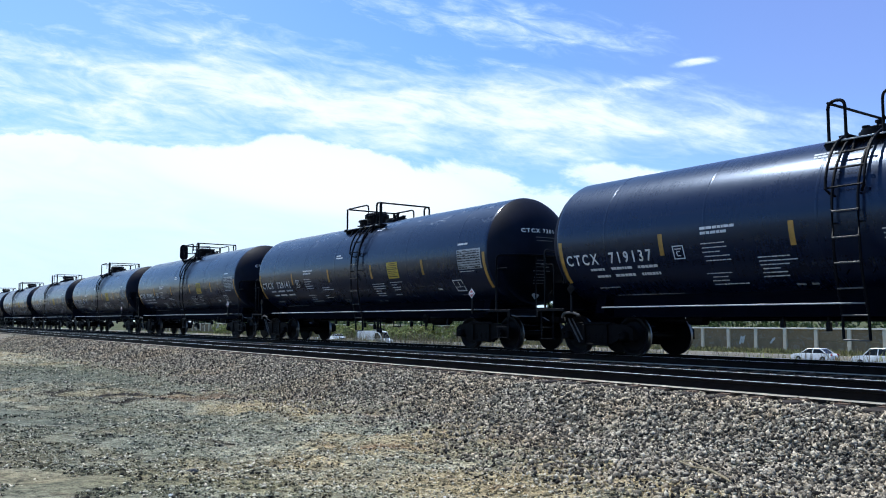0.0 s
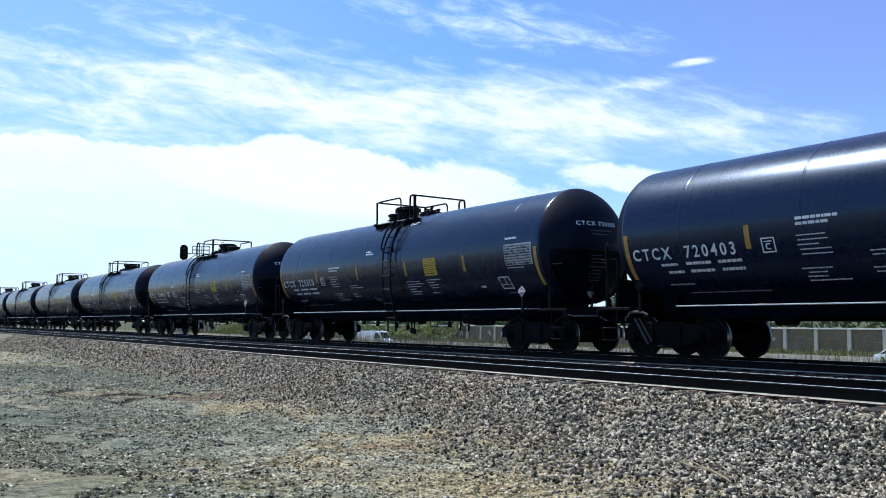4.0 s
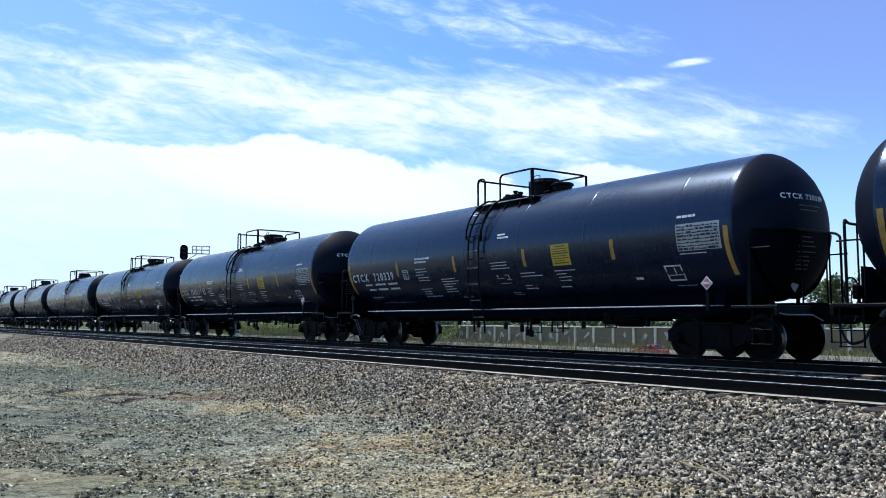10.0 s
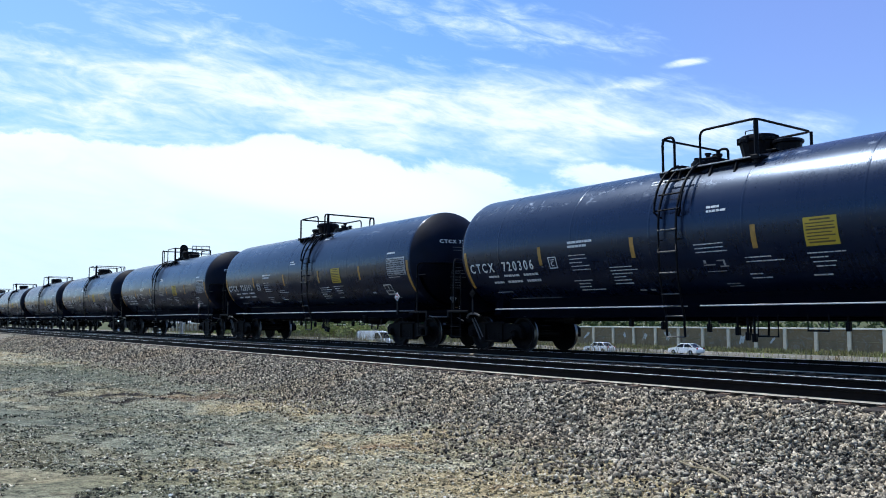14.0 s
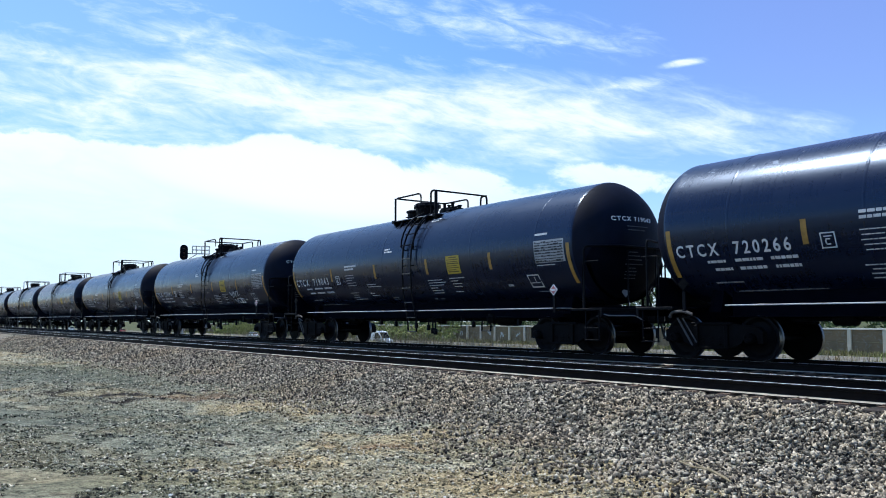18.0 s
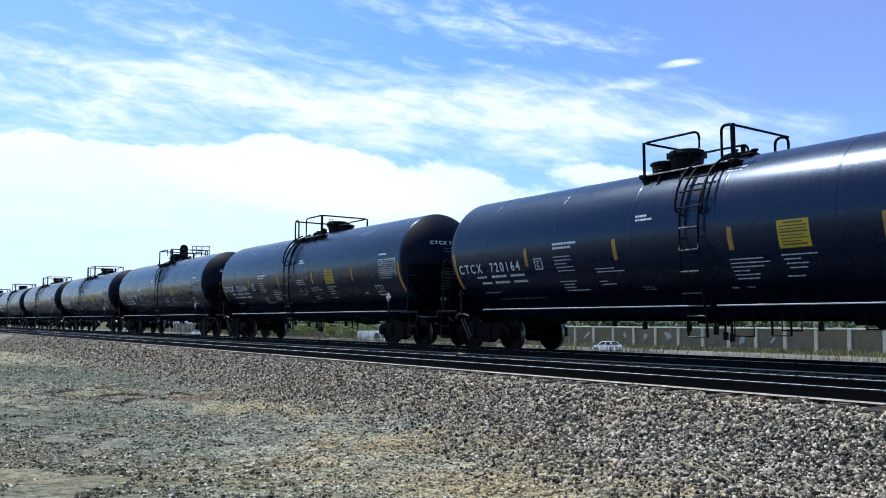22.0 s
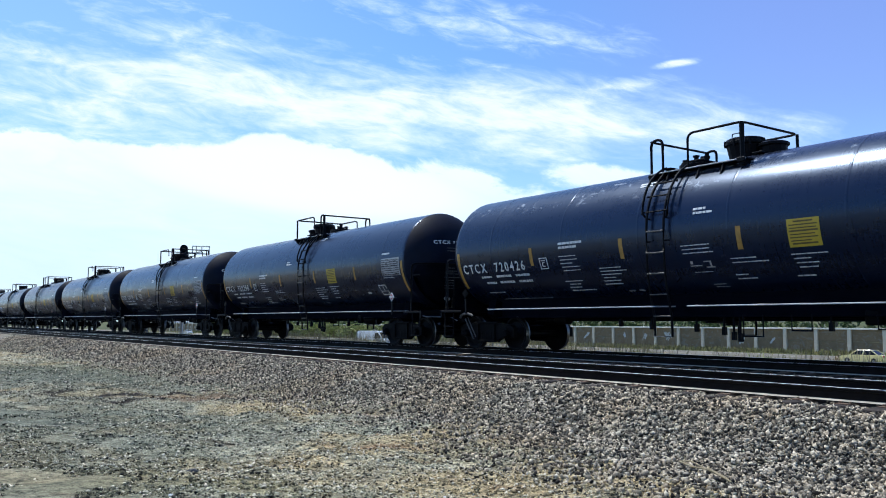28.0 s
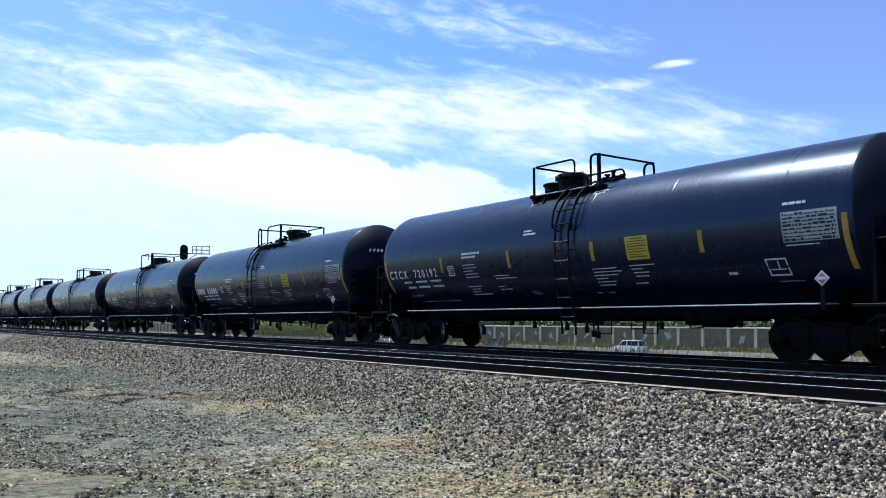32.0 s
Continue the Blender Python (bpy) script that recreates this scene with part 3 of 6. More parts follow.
ROAD_Z = highway() + 0.03
WALL_Y, WALL_TOP, POST_GAP = 112.0, 0.50, 4.82


def barrier_wall():
    base = float(height(0.0, WALL_Y)) - 0.3
    wall = thing("wall_north", "grey concrete panel wall with pale posts and faded paint tags", "wall", pose(0, WALL_Y, 0), kind="structure")
    bm = box(bmesh.new(), -0.27, 0.27, -0.32, 0.25, base, WALL_TOP - 0.22, 0.03)
    post = mesh_of("post", bm, M["post"])
    bm = box(bmesh.new(), 0.27, POST_GAP - 0.27, -0.08, 0.10, base, base + 1.9, 0.015)
    box(bm, 0.27, POST_GAP - 0.27, -0.08, 0.10, base + 1.93, WALL_TOP - 0.22, 0.015)
    panel = mesh_of("panel", bm, M["panel"])
    cap = mesh_of("cap_beam", box(bmesh.new(), 0, POST_GAP - 0.012, -0.40, 0.32, WALL_TOP - 0.22, WALL_TOP, 0.02), M["coping"])
    rng = random.Random(17)
    for k in range(-84, 14):
        for me in (post, panel, cap):
            ob = part(me.name.split(".")[0], me, None, wall)
            ob.location = (k * POST_GAP + 2.81, 0, 0)
        if rng.random() < 0.62:                                                 # sprayed scrawl, a few crossing strokes
            bm = bmesh.new()
            cx, cz, w, h = rng.uniform(1.6, 3.2), rng.uniform(-1.5, -0.9), rng.uniform(0.5, 1.1), rng.uniform(0.45, 0.8)
            pts = [Vector((cx + rng.uniform(-w, w), -0.088, cz + (h if j % 2 else -h) * rng.uniform(0.3, 1.0))) for j in range(rng.randint(5, 8))]
            for a, b in zip(pts, pts[1:]):
                across = Vector((-(b - a).z, 0, (b - a).x)).normalized() * rng.uniform(0.06, 0.13)
                lift = Vector((0, -0.002 * rng.random(), 0))
                bm.faces.new([bm.verts.new(q + lift) for q in (a - across, b - across, b + across, a + across)])
            bmesh.ops.recalc_face_normals(bm, faces=bm.faces)
            part("paint_tag", bm, M["tag"], wall, "faded white sprayed scrawl").location = (k * POST_GAP + 2.81, 0, 0)
    return wall


barrier_wall()


# ---------------------------------------------------------------- sky: drifting cloud on a far shell
def cloud_material():
    """Streaked high cloud, thin to thick; clear air lets the sky through."""
    n = Nodes("cloud_layer")
    d = n.add("ShaderNodeVectorMath")
    d.operation = "NORMALIZE"
    n.link(n.coords(), d.inputs[0])
    turn = n.add("ShaderNodeMapping")
    turn.inputs["Rotation"].default_value = (0, 0, radians(-54.36))
    n.link(d.outputs[0], turn.inputs["Vector"])
    xyz = n.add("ShaderNodeSeparateXYZ")
    n.link(turn.outputs["Vector"], xyz.inputs[0])
    ahead = n.math("MAXIMUM", xyz.outputs[1], 0.12)
    u, v = n.math("DIVIDE", xyz.outputs[0], ahead), n.math("DIVIDE", xyz.outputs[2], ahead)
    uv = n.add("ShaderNodeCombineXYZ")
    n.link(u, uv.inputs[0])
    n.link(v, uv.inputs[1])
    uv = uv.outputs[0]
    front = n.span(xyz.outputs[1], 0.15, 0.5)

    def fibre(scale, tilt, stretch, detail, distort, at=uv):
        m = n.add("ShaderNodeMapping")
        m.inputs["Rotation"].default_value = (0, 0, radians(tilt))
        n.link(at, m.inputs["Vector"])
        return n.noise(m.outputs["Vector"], scale, detail, 0.62, (1.0, stretch, 1.0), distort)

    streaks = fibre(7.0, 9, 3.6, 8, 0.7)
    wisps = fibre(18.0, 12, 3.4, 6, 0.45)
    puffs = fibre(9.0, 4, 1.7, 8, 0.3)

    def patch(u0, v0, a, b, tilt, weight, soft=0.55):
        """A soft-edged lens of cloud: centre, half axes and tilt on the sky."""
        m = n.add("ShaderNodeMapping")
        m.vector_type = "TEXTURE"
        m.inputs["Location"].default_value = (u0, v0, 0)
        m.inputs["Rotation"].default_value = (0, 0, radians(tilt))
        m.inputs["Scale"].default_value = (a, b, 1)
        n.link(uv, m.inputs["Vector"])
        r = n.add("ShaderNodeVectorMath")
        r.operation = "LENGTH"
        n.link(m.outputs["Vector"], r.inputs[0])
        return n.math("MULTIPLY", n.span(r.outputs["Value"], 1.0 + soft, 1.0 - soft), weight)

    def total(*terms):
        out = terms[0]
        for t in terms[1:]:
            out = n.math("MAXIMUM", out, t)
        return out

    bank = total(patch(-0.50, 0.130, 0.52, 0.102, -3, 1.0, 0.22), patch(-0.14, 0.125, 0.22, 0.096, -12, 1.0, 0.26),
                 patch(0.05, 0.07, 0.25, 0.12, -14, 0.9, 0.35), patch(-0.42, 0.03, 0.6, 0.12, 0, 0.60, 0.6), patch(0.255, 0.172, 0.13, 0.024, -4, 0.70, 0.7))
    band = total(patch(-0.10, 0.262, 0.40, 0.056, -9, 0.84, 0.85), patch(0.18, 0.252, 0.27, 0.044, -4, 0.88, 0.8),
                 patch(-0.42, 0.285, 0.30, 0.075, -6, 0.72, 0.9), patch(-0.26, 0.33, 0.22, 0.045, -20, 0.58, 0.9), patch(-0.05, 0.30, 0.20, 0.030, -14, 0.55, 0.9),
                 patch(-0.41, 0.236, 0.24, 0.030, -2, 0.72, 0.9))
    high = total(patch(0.07, 0.372, 0.22, 0.030, -8, 0.46, 0.95), patch(0.17, 0.350, 0.12, 0.013, -7, 0.48, 0.95), patch(0.315, 0.322, 0.028, 0.0055, 9, 0.66, 0.7),
                 patch(0.25, 0.292, 0.060, 0.012, 7, 0.52, 0.9), patch(0.04, 0.318, 0.10, 0.010, -5, 0.40, 0.9), patch(0.375, 0.214, 0.05, 0.010, -5, 0.6, 0.7),
                 patch(-0.30, 0.385, 0.16, 0.028, -28, 0.34, 0.9), patch(0.34, 0.245, 0.05, 0.016, -2, 0.5, 0.9))

    def shaped(body, texture, gain, lo, hi):
        return n.span(n.math("ADD", body, n.math("MULTIPLY", n.math("SUBTRACT", texture, 0.5), gain)), lo, hi)

    thick = n.math("MULTIPLY", shaped(bank, puffs, 1.5, 0.40, 0.72), n.span(bank, 0.02, 0.25))
    thin = n.math("MULTIPLY", shaped(band, n.math("ADD", n.math("MULTIPLY", streaks, 0.62), n.math("MULTIPLY", wisps, 0.38)), 2.1, 0.10, 1.10), n.span(band, 0.02, 0.25))
    film = n.math("MULTIPLY", shaped(high, wisps, 1.15, 0.14, 0.90), n.span(high, 0.02, 0.25))
    haze = n.math("MULTIPLY", n.span(v, 0.30, -0.02), 0.55)
    veil = n.math("MULTIPLY", n.span(u, 0.25, -0.5), 0.16)
    inside = n.math("MAXIMUM", n.math("MAXIMUM", thick, thin), n.math("MAXIMUM", film, n.math("MAXIMUM", haze, veil)))
    other = n.math("MULTIPLY", n.span(n.noise(d.outputs[0], 2.6, 6, 0.6, (1, 1, 3.2), 0.6), 0.52, 0.72), n.math("MULTIPLY", n.span(xyz.outputs[2], 0.75, 0.5), 0.8))
    low = n.math("MULTIPLY", n.span(xyz.outputs[2], 0.22, 0.0), 0.55)
    around = n.math("MAXIMUM", other, low)
    mixed = n.math("ADD", n.math("MULTIPLY", inside, front), n.math("MULTIPLY", around, n.math("SUBTRACT", 1.0, front)))
    glow = n.add("ShaderNodeEmission")
    core = n.math("MULTIPLY", patch(-0.17, 0.180, 0.26, 0.052, -8, 1.0, 0.75), 1.0)
    rest = n.math("ADD", n.span(v, 0.04, 0.30, 0.36, 0.86), n.math("MULTIPLY", n.math("SUBTRACT", streaks, 0.5), 0.5))
    lit = n.math("MULTIPLY", mixed, n.math("MAXIMUM", core, rest))
    shade = n.ramp(lit, (0.0, (0.64, 0.81, 1.0)), (0.45, (0.81, 0.925, 1.0)), (0.74, (0.97, 0.99, 1.0)), (0.92, (1.0, 1.0, 1.0)))
    n.link(shade, glow.inputs["Color"])
    glow.inputs["Strength"].default_value = 1.06
    clear = n.add("ShaderNodeBsdfTransparent")
    mix = n.add("ShaderNodeMixShader")
    n.link(mixed, mix.inputs[0])
    n.link(clear.outputs[0], mix.inputs[1])
    n.link(glow.outputs[0], mix.inputs[2])
    tint = n.add("ShaderNodeEmission")                                           # violet haze of the clear air away from the bank
    tint.inputs["Color"].default_value = (0.52, 0.34, 0.90, 1)
    hazed = n.add("ShaderNodeMixShader")
    far_side = n.math("MULTIPLY", n.math("MULTIPLY", n.span(u, -0.05, 0.50), n.span(v, 0.10, 0.32)), n.math("MULTIPLY", front, n.math("SUBTRACT", 0.20, n.math("MULTIPLY", inside, 0.20))))
    n.link(far_side, hazed.inputs[0])
    n.link(mix.outputs[0], hazed.inputs[1])
    n.link(tint.outputs[0], hazed.inputs[2])
    n.link(hazed.outputs[0], n.out.inputs["Surface"])
    return n.mat


def cloud_shell():
    bm = bmesh.new()
    profile = [(math.sin(radians(e)) * 4300, math.cos(radians(e)) * 4300) for e in range(-3, 91, 3)]
    turned(bm, [(a, max(r, 0.0) if a < 4299 else 0.0) for a, r in profile], "Z", 96)
    for f in list(bm.faces):
        if len(f.verts) > 4:
            bm.faces.remove(f)
    ob = new("backdrop", mesh_of("backdrop", bm, cloud_material(), True))
    return tagged(ob, "blue sky with streaked white high cloud", "sky", kind="structure")


SKY = cloud_shell()


# ---------------------------------------------------------------- the tank car
def on_tank(x, z, out=0.008, side=-1):
    """A point on the jacket at height z above the rail, on the near (-1) or far (+1) flank."""
    dz = max(-1.0, min(1.0, (z - TANK_Z) / TANK_R))
    a = math.asin(dz)
    r = TANK_R + out
    return Vector((x, side * r * math.cos(a), TANK_Z + r * math.sin(a)))


def decal(bm, x0, x1, z0, z1, out=0.008, side=-1, cuts=3, thick=0.004):
    """A thin plate that follows the jacket between two heights."""
    rows = []
    for k in range(cuts + 1):
        z = z0 + (z1 - z0) * k / cuts
        rows.append([bm.verts.new(on_tank(x, z, o, side)) for x, o in ((x0, out), (x1, out), (x1, out - thick), (x0, out - thick))])
    for a, b in zip(rows, rows[1:]):
        for i in range(4):
            quad = (a[i], a[(i + 1) % 4], b[(i + 1) % 4], b[i])
            bm.faces.new(quad if side < 0 else quad[::-1])
    for cap, flip in ((rows[0], True), (rows[-1], False)):
        bm.faces.new(cap[::-1] if flip == (side < 0) else cap)
    return bm


def words(bm, x, z, wide, tall, rng, side=-1, gap=0.35):
    """One line of small writing as bars of word length."""
    at, end = x, x + wide
    while at < end - 0.03:
        w = min(rng.uniform(0.045, 0.15), end - at)
        a, b = (at, at + w) if side < 0 else (-at - w, -at)
        decal(bm, a, b, z, z + tall, 0.007, side, 1)
        at += w + max(0.014, tall * gap)
    return bm


def block(bm, x, z, lines, seed, side=-1, tall=0.022, pitch=0.062):
    rng = random.Random(seed)
    for k, (dx, wide) in enumerate(lines):
        words(bm, x + dx, z - k * pitch, wide, tall, rng, side)
    return bm


def letters(text, size, spread=1.0):
    """A flat mesh of the built-in font, as (vertices, faces), baseline at y = 0."""
    cu = bpy.data.curves.new("letters", "FONT")
    cu.body, cu.size, cu.space_character, cu.resolution_u = text, size, spread, 3
    cu.offset = size * 0.020
    ob = bpy.data.objects.new("letters", cu)
    me = bpy.data.meshes.new_from_object(ob)
    verts = [v.co.copy() for v in me.vertices]
    faces = [tuple(p.vertices) for p in me.polygons]
    bpy.data.objects.remove(ob)
    bpy.data.meshes.remove(me)
    bpy.data.curves.remove(cu)
    return verts, faces


def lettering(text, x0, x1, z, tall, side=-1):
    """Lettering wrapped on the jacket between x0 and x1."""
    verts, faces = letters(text, tall / 0.73, 1.42)
    lo, hi = min(v.x for v in verts), max(v.x for v in verts)
    bm = bmesh.new()
    made = []
    for v in verts:
        t = (v.x - lo) / (hi - lo)
        made.append(bm.verts.new(on_tank(x0 + (x1 - x0) * t if side < 0 else x1 + (x0 - x1) * t, z + v.y, 0.009, side)))
    for f in faces:
        try:
            bm.faces.new([made[i] for i in f])
        except ValueError:
            pass
    return bm


def end_lettering(text, size, y0, z):
    """Lettering on the front head of a tank."""
    verts, faces = letters(text, size, 1.3)
    wide = max(v.x for v in verts)
    bm = bmesh.new()
    made = []
    for v in verts:
        y, zz = y0 + v.x * 1.27 / wide, z + v.y
        made.append(bm.verts.new((head_x(math.hypot(y, zz - TANK_Z)) + 0.010, y, zz)))
    for f in faces:
        try:
            bm.faces.new([made[i] for i in f])
        except ValueError:
            pass
    return bm


HEAD_IN, HEAD_R = 7.62, TANK_R


def head_x(r):
    """The shallow jacket head: how far out it stands at radius r."""
    return HEAD_IN + 0.86 * max(0.0, 1 - (r / HEAD_R) ** 2.5) ** 0.72


def shield_x(y, z):
    return head_x(min(math.hypot(y, z - TANK_Z), 1.36)) + 0.045


def tank_mesh():
    right = [(7.50, TANK_R)] + [(head_x(HEAD_R * k), HEAD_R * k) for k in (1.0, 0.999, 0.996, 0.991, 0.983, 0.972, 0.958, 0.94, 0.915, 0.88, 0.83, 0.76, 0.66, 0.52, 0.36, 0.18, 0.0)]
    body = [(x, TANK_R) for x in (-6.1, -3.6, -1.2, 1.2, 3.6, 6.1)]
    bm = turned(bmesh.new(), [(-x, r) for x, r in right[::-1]] + body + right, "X", 80, (0, 0, TANK_Z))
    for f in bm.faces:
        if abs(f.calc_center_median().x) > HEAD_IN + 0.06:
            f.material_index = 1
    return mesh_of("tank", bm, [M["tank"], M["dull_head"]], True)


def ring_mesh():
    prof = [(-0.030, TANK_R - 0.01), (-0.028, TANK_R + 0.0015), (-0.012, TANK_R + 0.005), (0.012, TANK_R + 0.005), (0.028, TANK_R + 0.0015), (0.030, TANK_R - 0.01)]
    bm = turned(bmesh.new(), prof, "X", 80, (0, 0, TANK_Z))
    for f in list(bm.faces):
        if len(f.verts) > 4:
            bm.faces.remove(f)
    return mesh_of("jacket_band", bm, M["tank"], True)


def wheelset_mesh():
    """Two flanged wheels on one axle, origin at the middle of the axle."""
    bm = bmesh.new()
    for s in (-1, 1):
        prof = [(0.66, 0.0), (0.66, 0.42), (0.665, 0.475), (0.685, 0.482), (0.70, 0.460), (0.80, 0.455), (0.802, 0.40), (0.78, 0.37), (0.745, 0.33),
                (0.74, 0.20), (0.775, 0.15), (0.80, 0.13), (0.80, 0.0)]
        turned(bm, [(s * a, r) for a, r in (prof if s > 0 else prof)], "Y", 36)
    turned(bm, [(-1.08, 0.0), (-1.08, 0.075), (-0.7, 0.085), (0.7, 0.085), (1.08, 0.075), (1.08, 0.0)], "Y", 14)
    bmesh.ops.recalc_face_normals(bm, faces=bm.faces)
    for f in bm.faces:
        c = f.calc_center_median()
        if 0.445 < math.hypot(c.x, c.z) < 0.47 and 0.69 < abs(c.y) < 0.805:
            f.material_index = 1
    return mesh_of("wheelset", bm, [M["wheel"], M["tread"]], True)


def side_frame_mesh():
    """Cast truss frame with spring window, pedestals over the axle boxes and rotating end caps."""
    bm = bmesh.new()
    outline = [(-1.16, 0.36), (-1.16, 0.60), (-1.02, 0.69), (-0.62, 0.73), (-0.30, 0.76), (0.30, 0.76), (0.62, 0.73), (1.02, 0.69), (1.16, 0.60), (1.16, 0.36),
               (1.06, 0.36), (1.02, 0.52), (0.78, 0.54), (0.70, 0.36), (0.46, 0.26), (0.34, 0.235), (-0.34, 0.235), (-0.46, 0.26), (-0.70, 0.36), (-0.78, 0.54), (-1.02, 0.52), (-1.06, 0.36)]
    extruded(bm, outline, -0.07, 0.07)
    for s in (-1, 1):
        box(bm, s * 0.36 - 0.045, s * 0.36 + 0.045, -0.115, 0.10, 0.27, 0.72, 0.012)
        turned(bm, [(-0.17, 0.0), (-0.17, 0.085), (-0.15, 0.105), (-0.02, 0.125), (0.10, 0.125)], "Y", 18, (s * 0.89, 0, 0.457))
        for k in range(3):
            w = k * math.tau / 3 + 0.5
            turned(bm, [(-0.195, 0.0), (-0.195, 0.018), (-0.165, 0.018)], "Y", 6, (s * 0.89 + 0.055 * math.cos(w), 0, 0.457 + 0.055 * math.sin(w)))
    box(bm, -0.42, 0.42, -0.10, 0.10, 0.220, 0.275, 0.015)
    box(bm, -0.50, 0.50, -0.10, 0.09, 0.715, 0.775, 0.015)
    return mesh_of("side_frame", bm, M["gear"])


def spring_mesh():
    bm = bmesh.new()
    for x in (-0.20, 0.0, 0.20):
        pts = [(x + 0.075 * math.cos(a), 0.075 * math.sin(a), 0.22 + 0.26 * a / (math.tau * 4)) for a in [k * math.tau / 9 for k in range(37)]]
        tube(bm, pts, 0.016, 5)
    return mesh_of("spring_group", bm, M["gear"])


def bolster_mesh():
    bm = box(bmesh.new(), -0.20, 0.20, -1.08, 1.08, 0.47, 0.68, 0.03)
    turned(bm, [(0.66, 0.0), (0.66, 0.20), (0.735, 0.20), (0.735, 0.0)], "Z", 20)
    for x in (-0.52, 0.52):                                                    # brake beams with shoes
        tube(bm, [(x, -0.72, 0.40), (x, 0.72, 0.40)], 0.045, 8)
        for y in (-0.745, 0.745):
            box(bm, x - 0.07, x + 0.03, y - 0.05, y + 0.05, 0.26, 0.56, 0.015)
    return mesh_of("bolster", bm, M["gear"])


MESH = {"tank": tank_mesh(), "band": ring_mesh(), "wheelset": wheelset_mesh(), "side_frame": side_frame_mesh(), "spring": spring_mesh(), "bolster": bolster_mesh()}
WHEEL_R = 0.457


def truck(car, x):
    t = part("truck", MESH["bolster"], None, car, "dark cast-steel four-wheel truck")
    t.location = (x, 0, 0)
    for y in (-1.02, 1.02):
        f = part("side_frame", MESH["side_frame"], None, t)
        f.matrix_basis = pose(0, y, 0, 0, 0, 0 if y < 0 else 180)
        s = part("spring_group", MESH["spring"], None, t)
        s.location = (0, y, 0)
    for dx in (-0.889, 0.889):
        w = part("wheelset", MESH["wheelset"], None, t, "steel wheels on an axle")
        w.location = (dx, 0, WHEEL_R)
    return t


def ladder(car, x, side):
    """Side ladder from below the sill up over the jacket to the top platform."""
    lad = bmesh.new()
    w = 0.23
    arc = [on_tank(0, TANK_Z + TANK_R * math.sin(a), 0.10, side) for a in [radians(d) for d in range(0, 62, 8)]]
    low = [Vector((0, side * y, z)) for y, z in ((1.42, 0.47), (1.44, 0.90), (1.55, 1.36), (1.62, 1.80), (1.64, 2.24))]
    chain = low + arc
    for dx in (-w, w):
        tube(lad, [(x + dx, p.y, p.z) for p in chain], 0.028, 6)
    L = part("ladder", lad, M["black"], car, "black steel side ladder with worn rungs", True)
    # worn rungs, paler than the rails with sun on their tops painted in
    rung = mesh_of("rung", box(bmesh.new(), -w, w, -0.022, 0.022, -0.014, 0.014, 0.006), M["worn_steel"])
    for p in low:
        part("rung", rung, None, L).location = (x, p.y + side * 0.01, p.z)
    part("rung", rung, None, L).location = (x, side * (TANK_R + 0.11), 2.70)
    bar = mesh_of("rung", tube(bmesh.new(), [(-w - 0.1, 0, 0), (w + 0.1, 0, 0)], 0.019, 6), M["black"])
    for d in (14, 27, 40, 53):
        part("rung", bar, None, L).location = on_tank(x, TANK_Z + TANK_R * math.sin(radians(d)), 0.11, side)
    for z in (1.70, 2.50, 2.98):
        for dx in (-w, w):
            p, q = on_tank(x + dx, z, 0.0, side), on_tank(x + dx, z, 0.11, side)
            part("standoff", tube(bmesh.new(), [p, q], 0.018, 6), M["black"], L)
    # outer guide rails over the shoulder, hooked in at their lower ends
    for s in (-1, 1):
        bm = bmesh.new()
        pts = [on_tank(x + s * (w + 0.04), TANK_Z + TANK_R * math.sin(radians(10)), 0.06, side)]
        pts += [on_tank(x + s * (w + 0.11), TANK_Z + TANK_R * math.sin(radians(d)), 0.13 + 0.07 * math.sin(math.pi * (d - 12) / 50), side) for d in range(13, 63, 7)]
        tube(bm, pts, 0.027, 6)
        part("grab_rail", bm, M["black"], L, "", True)
    return L


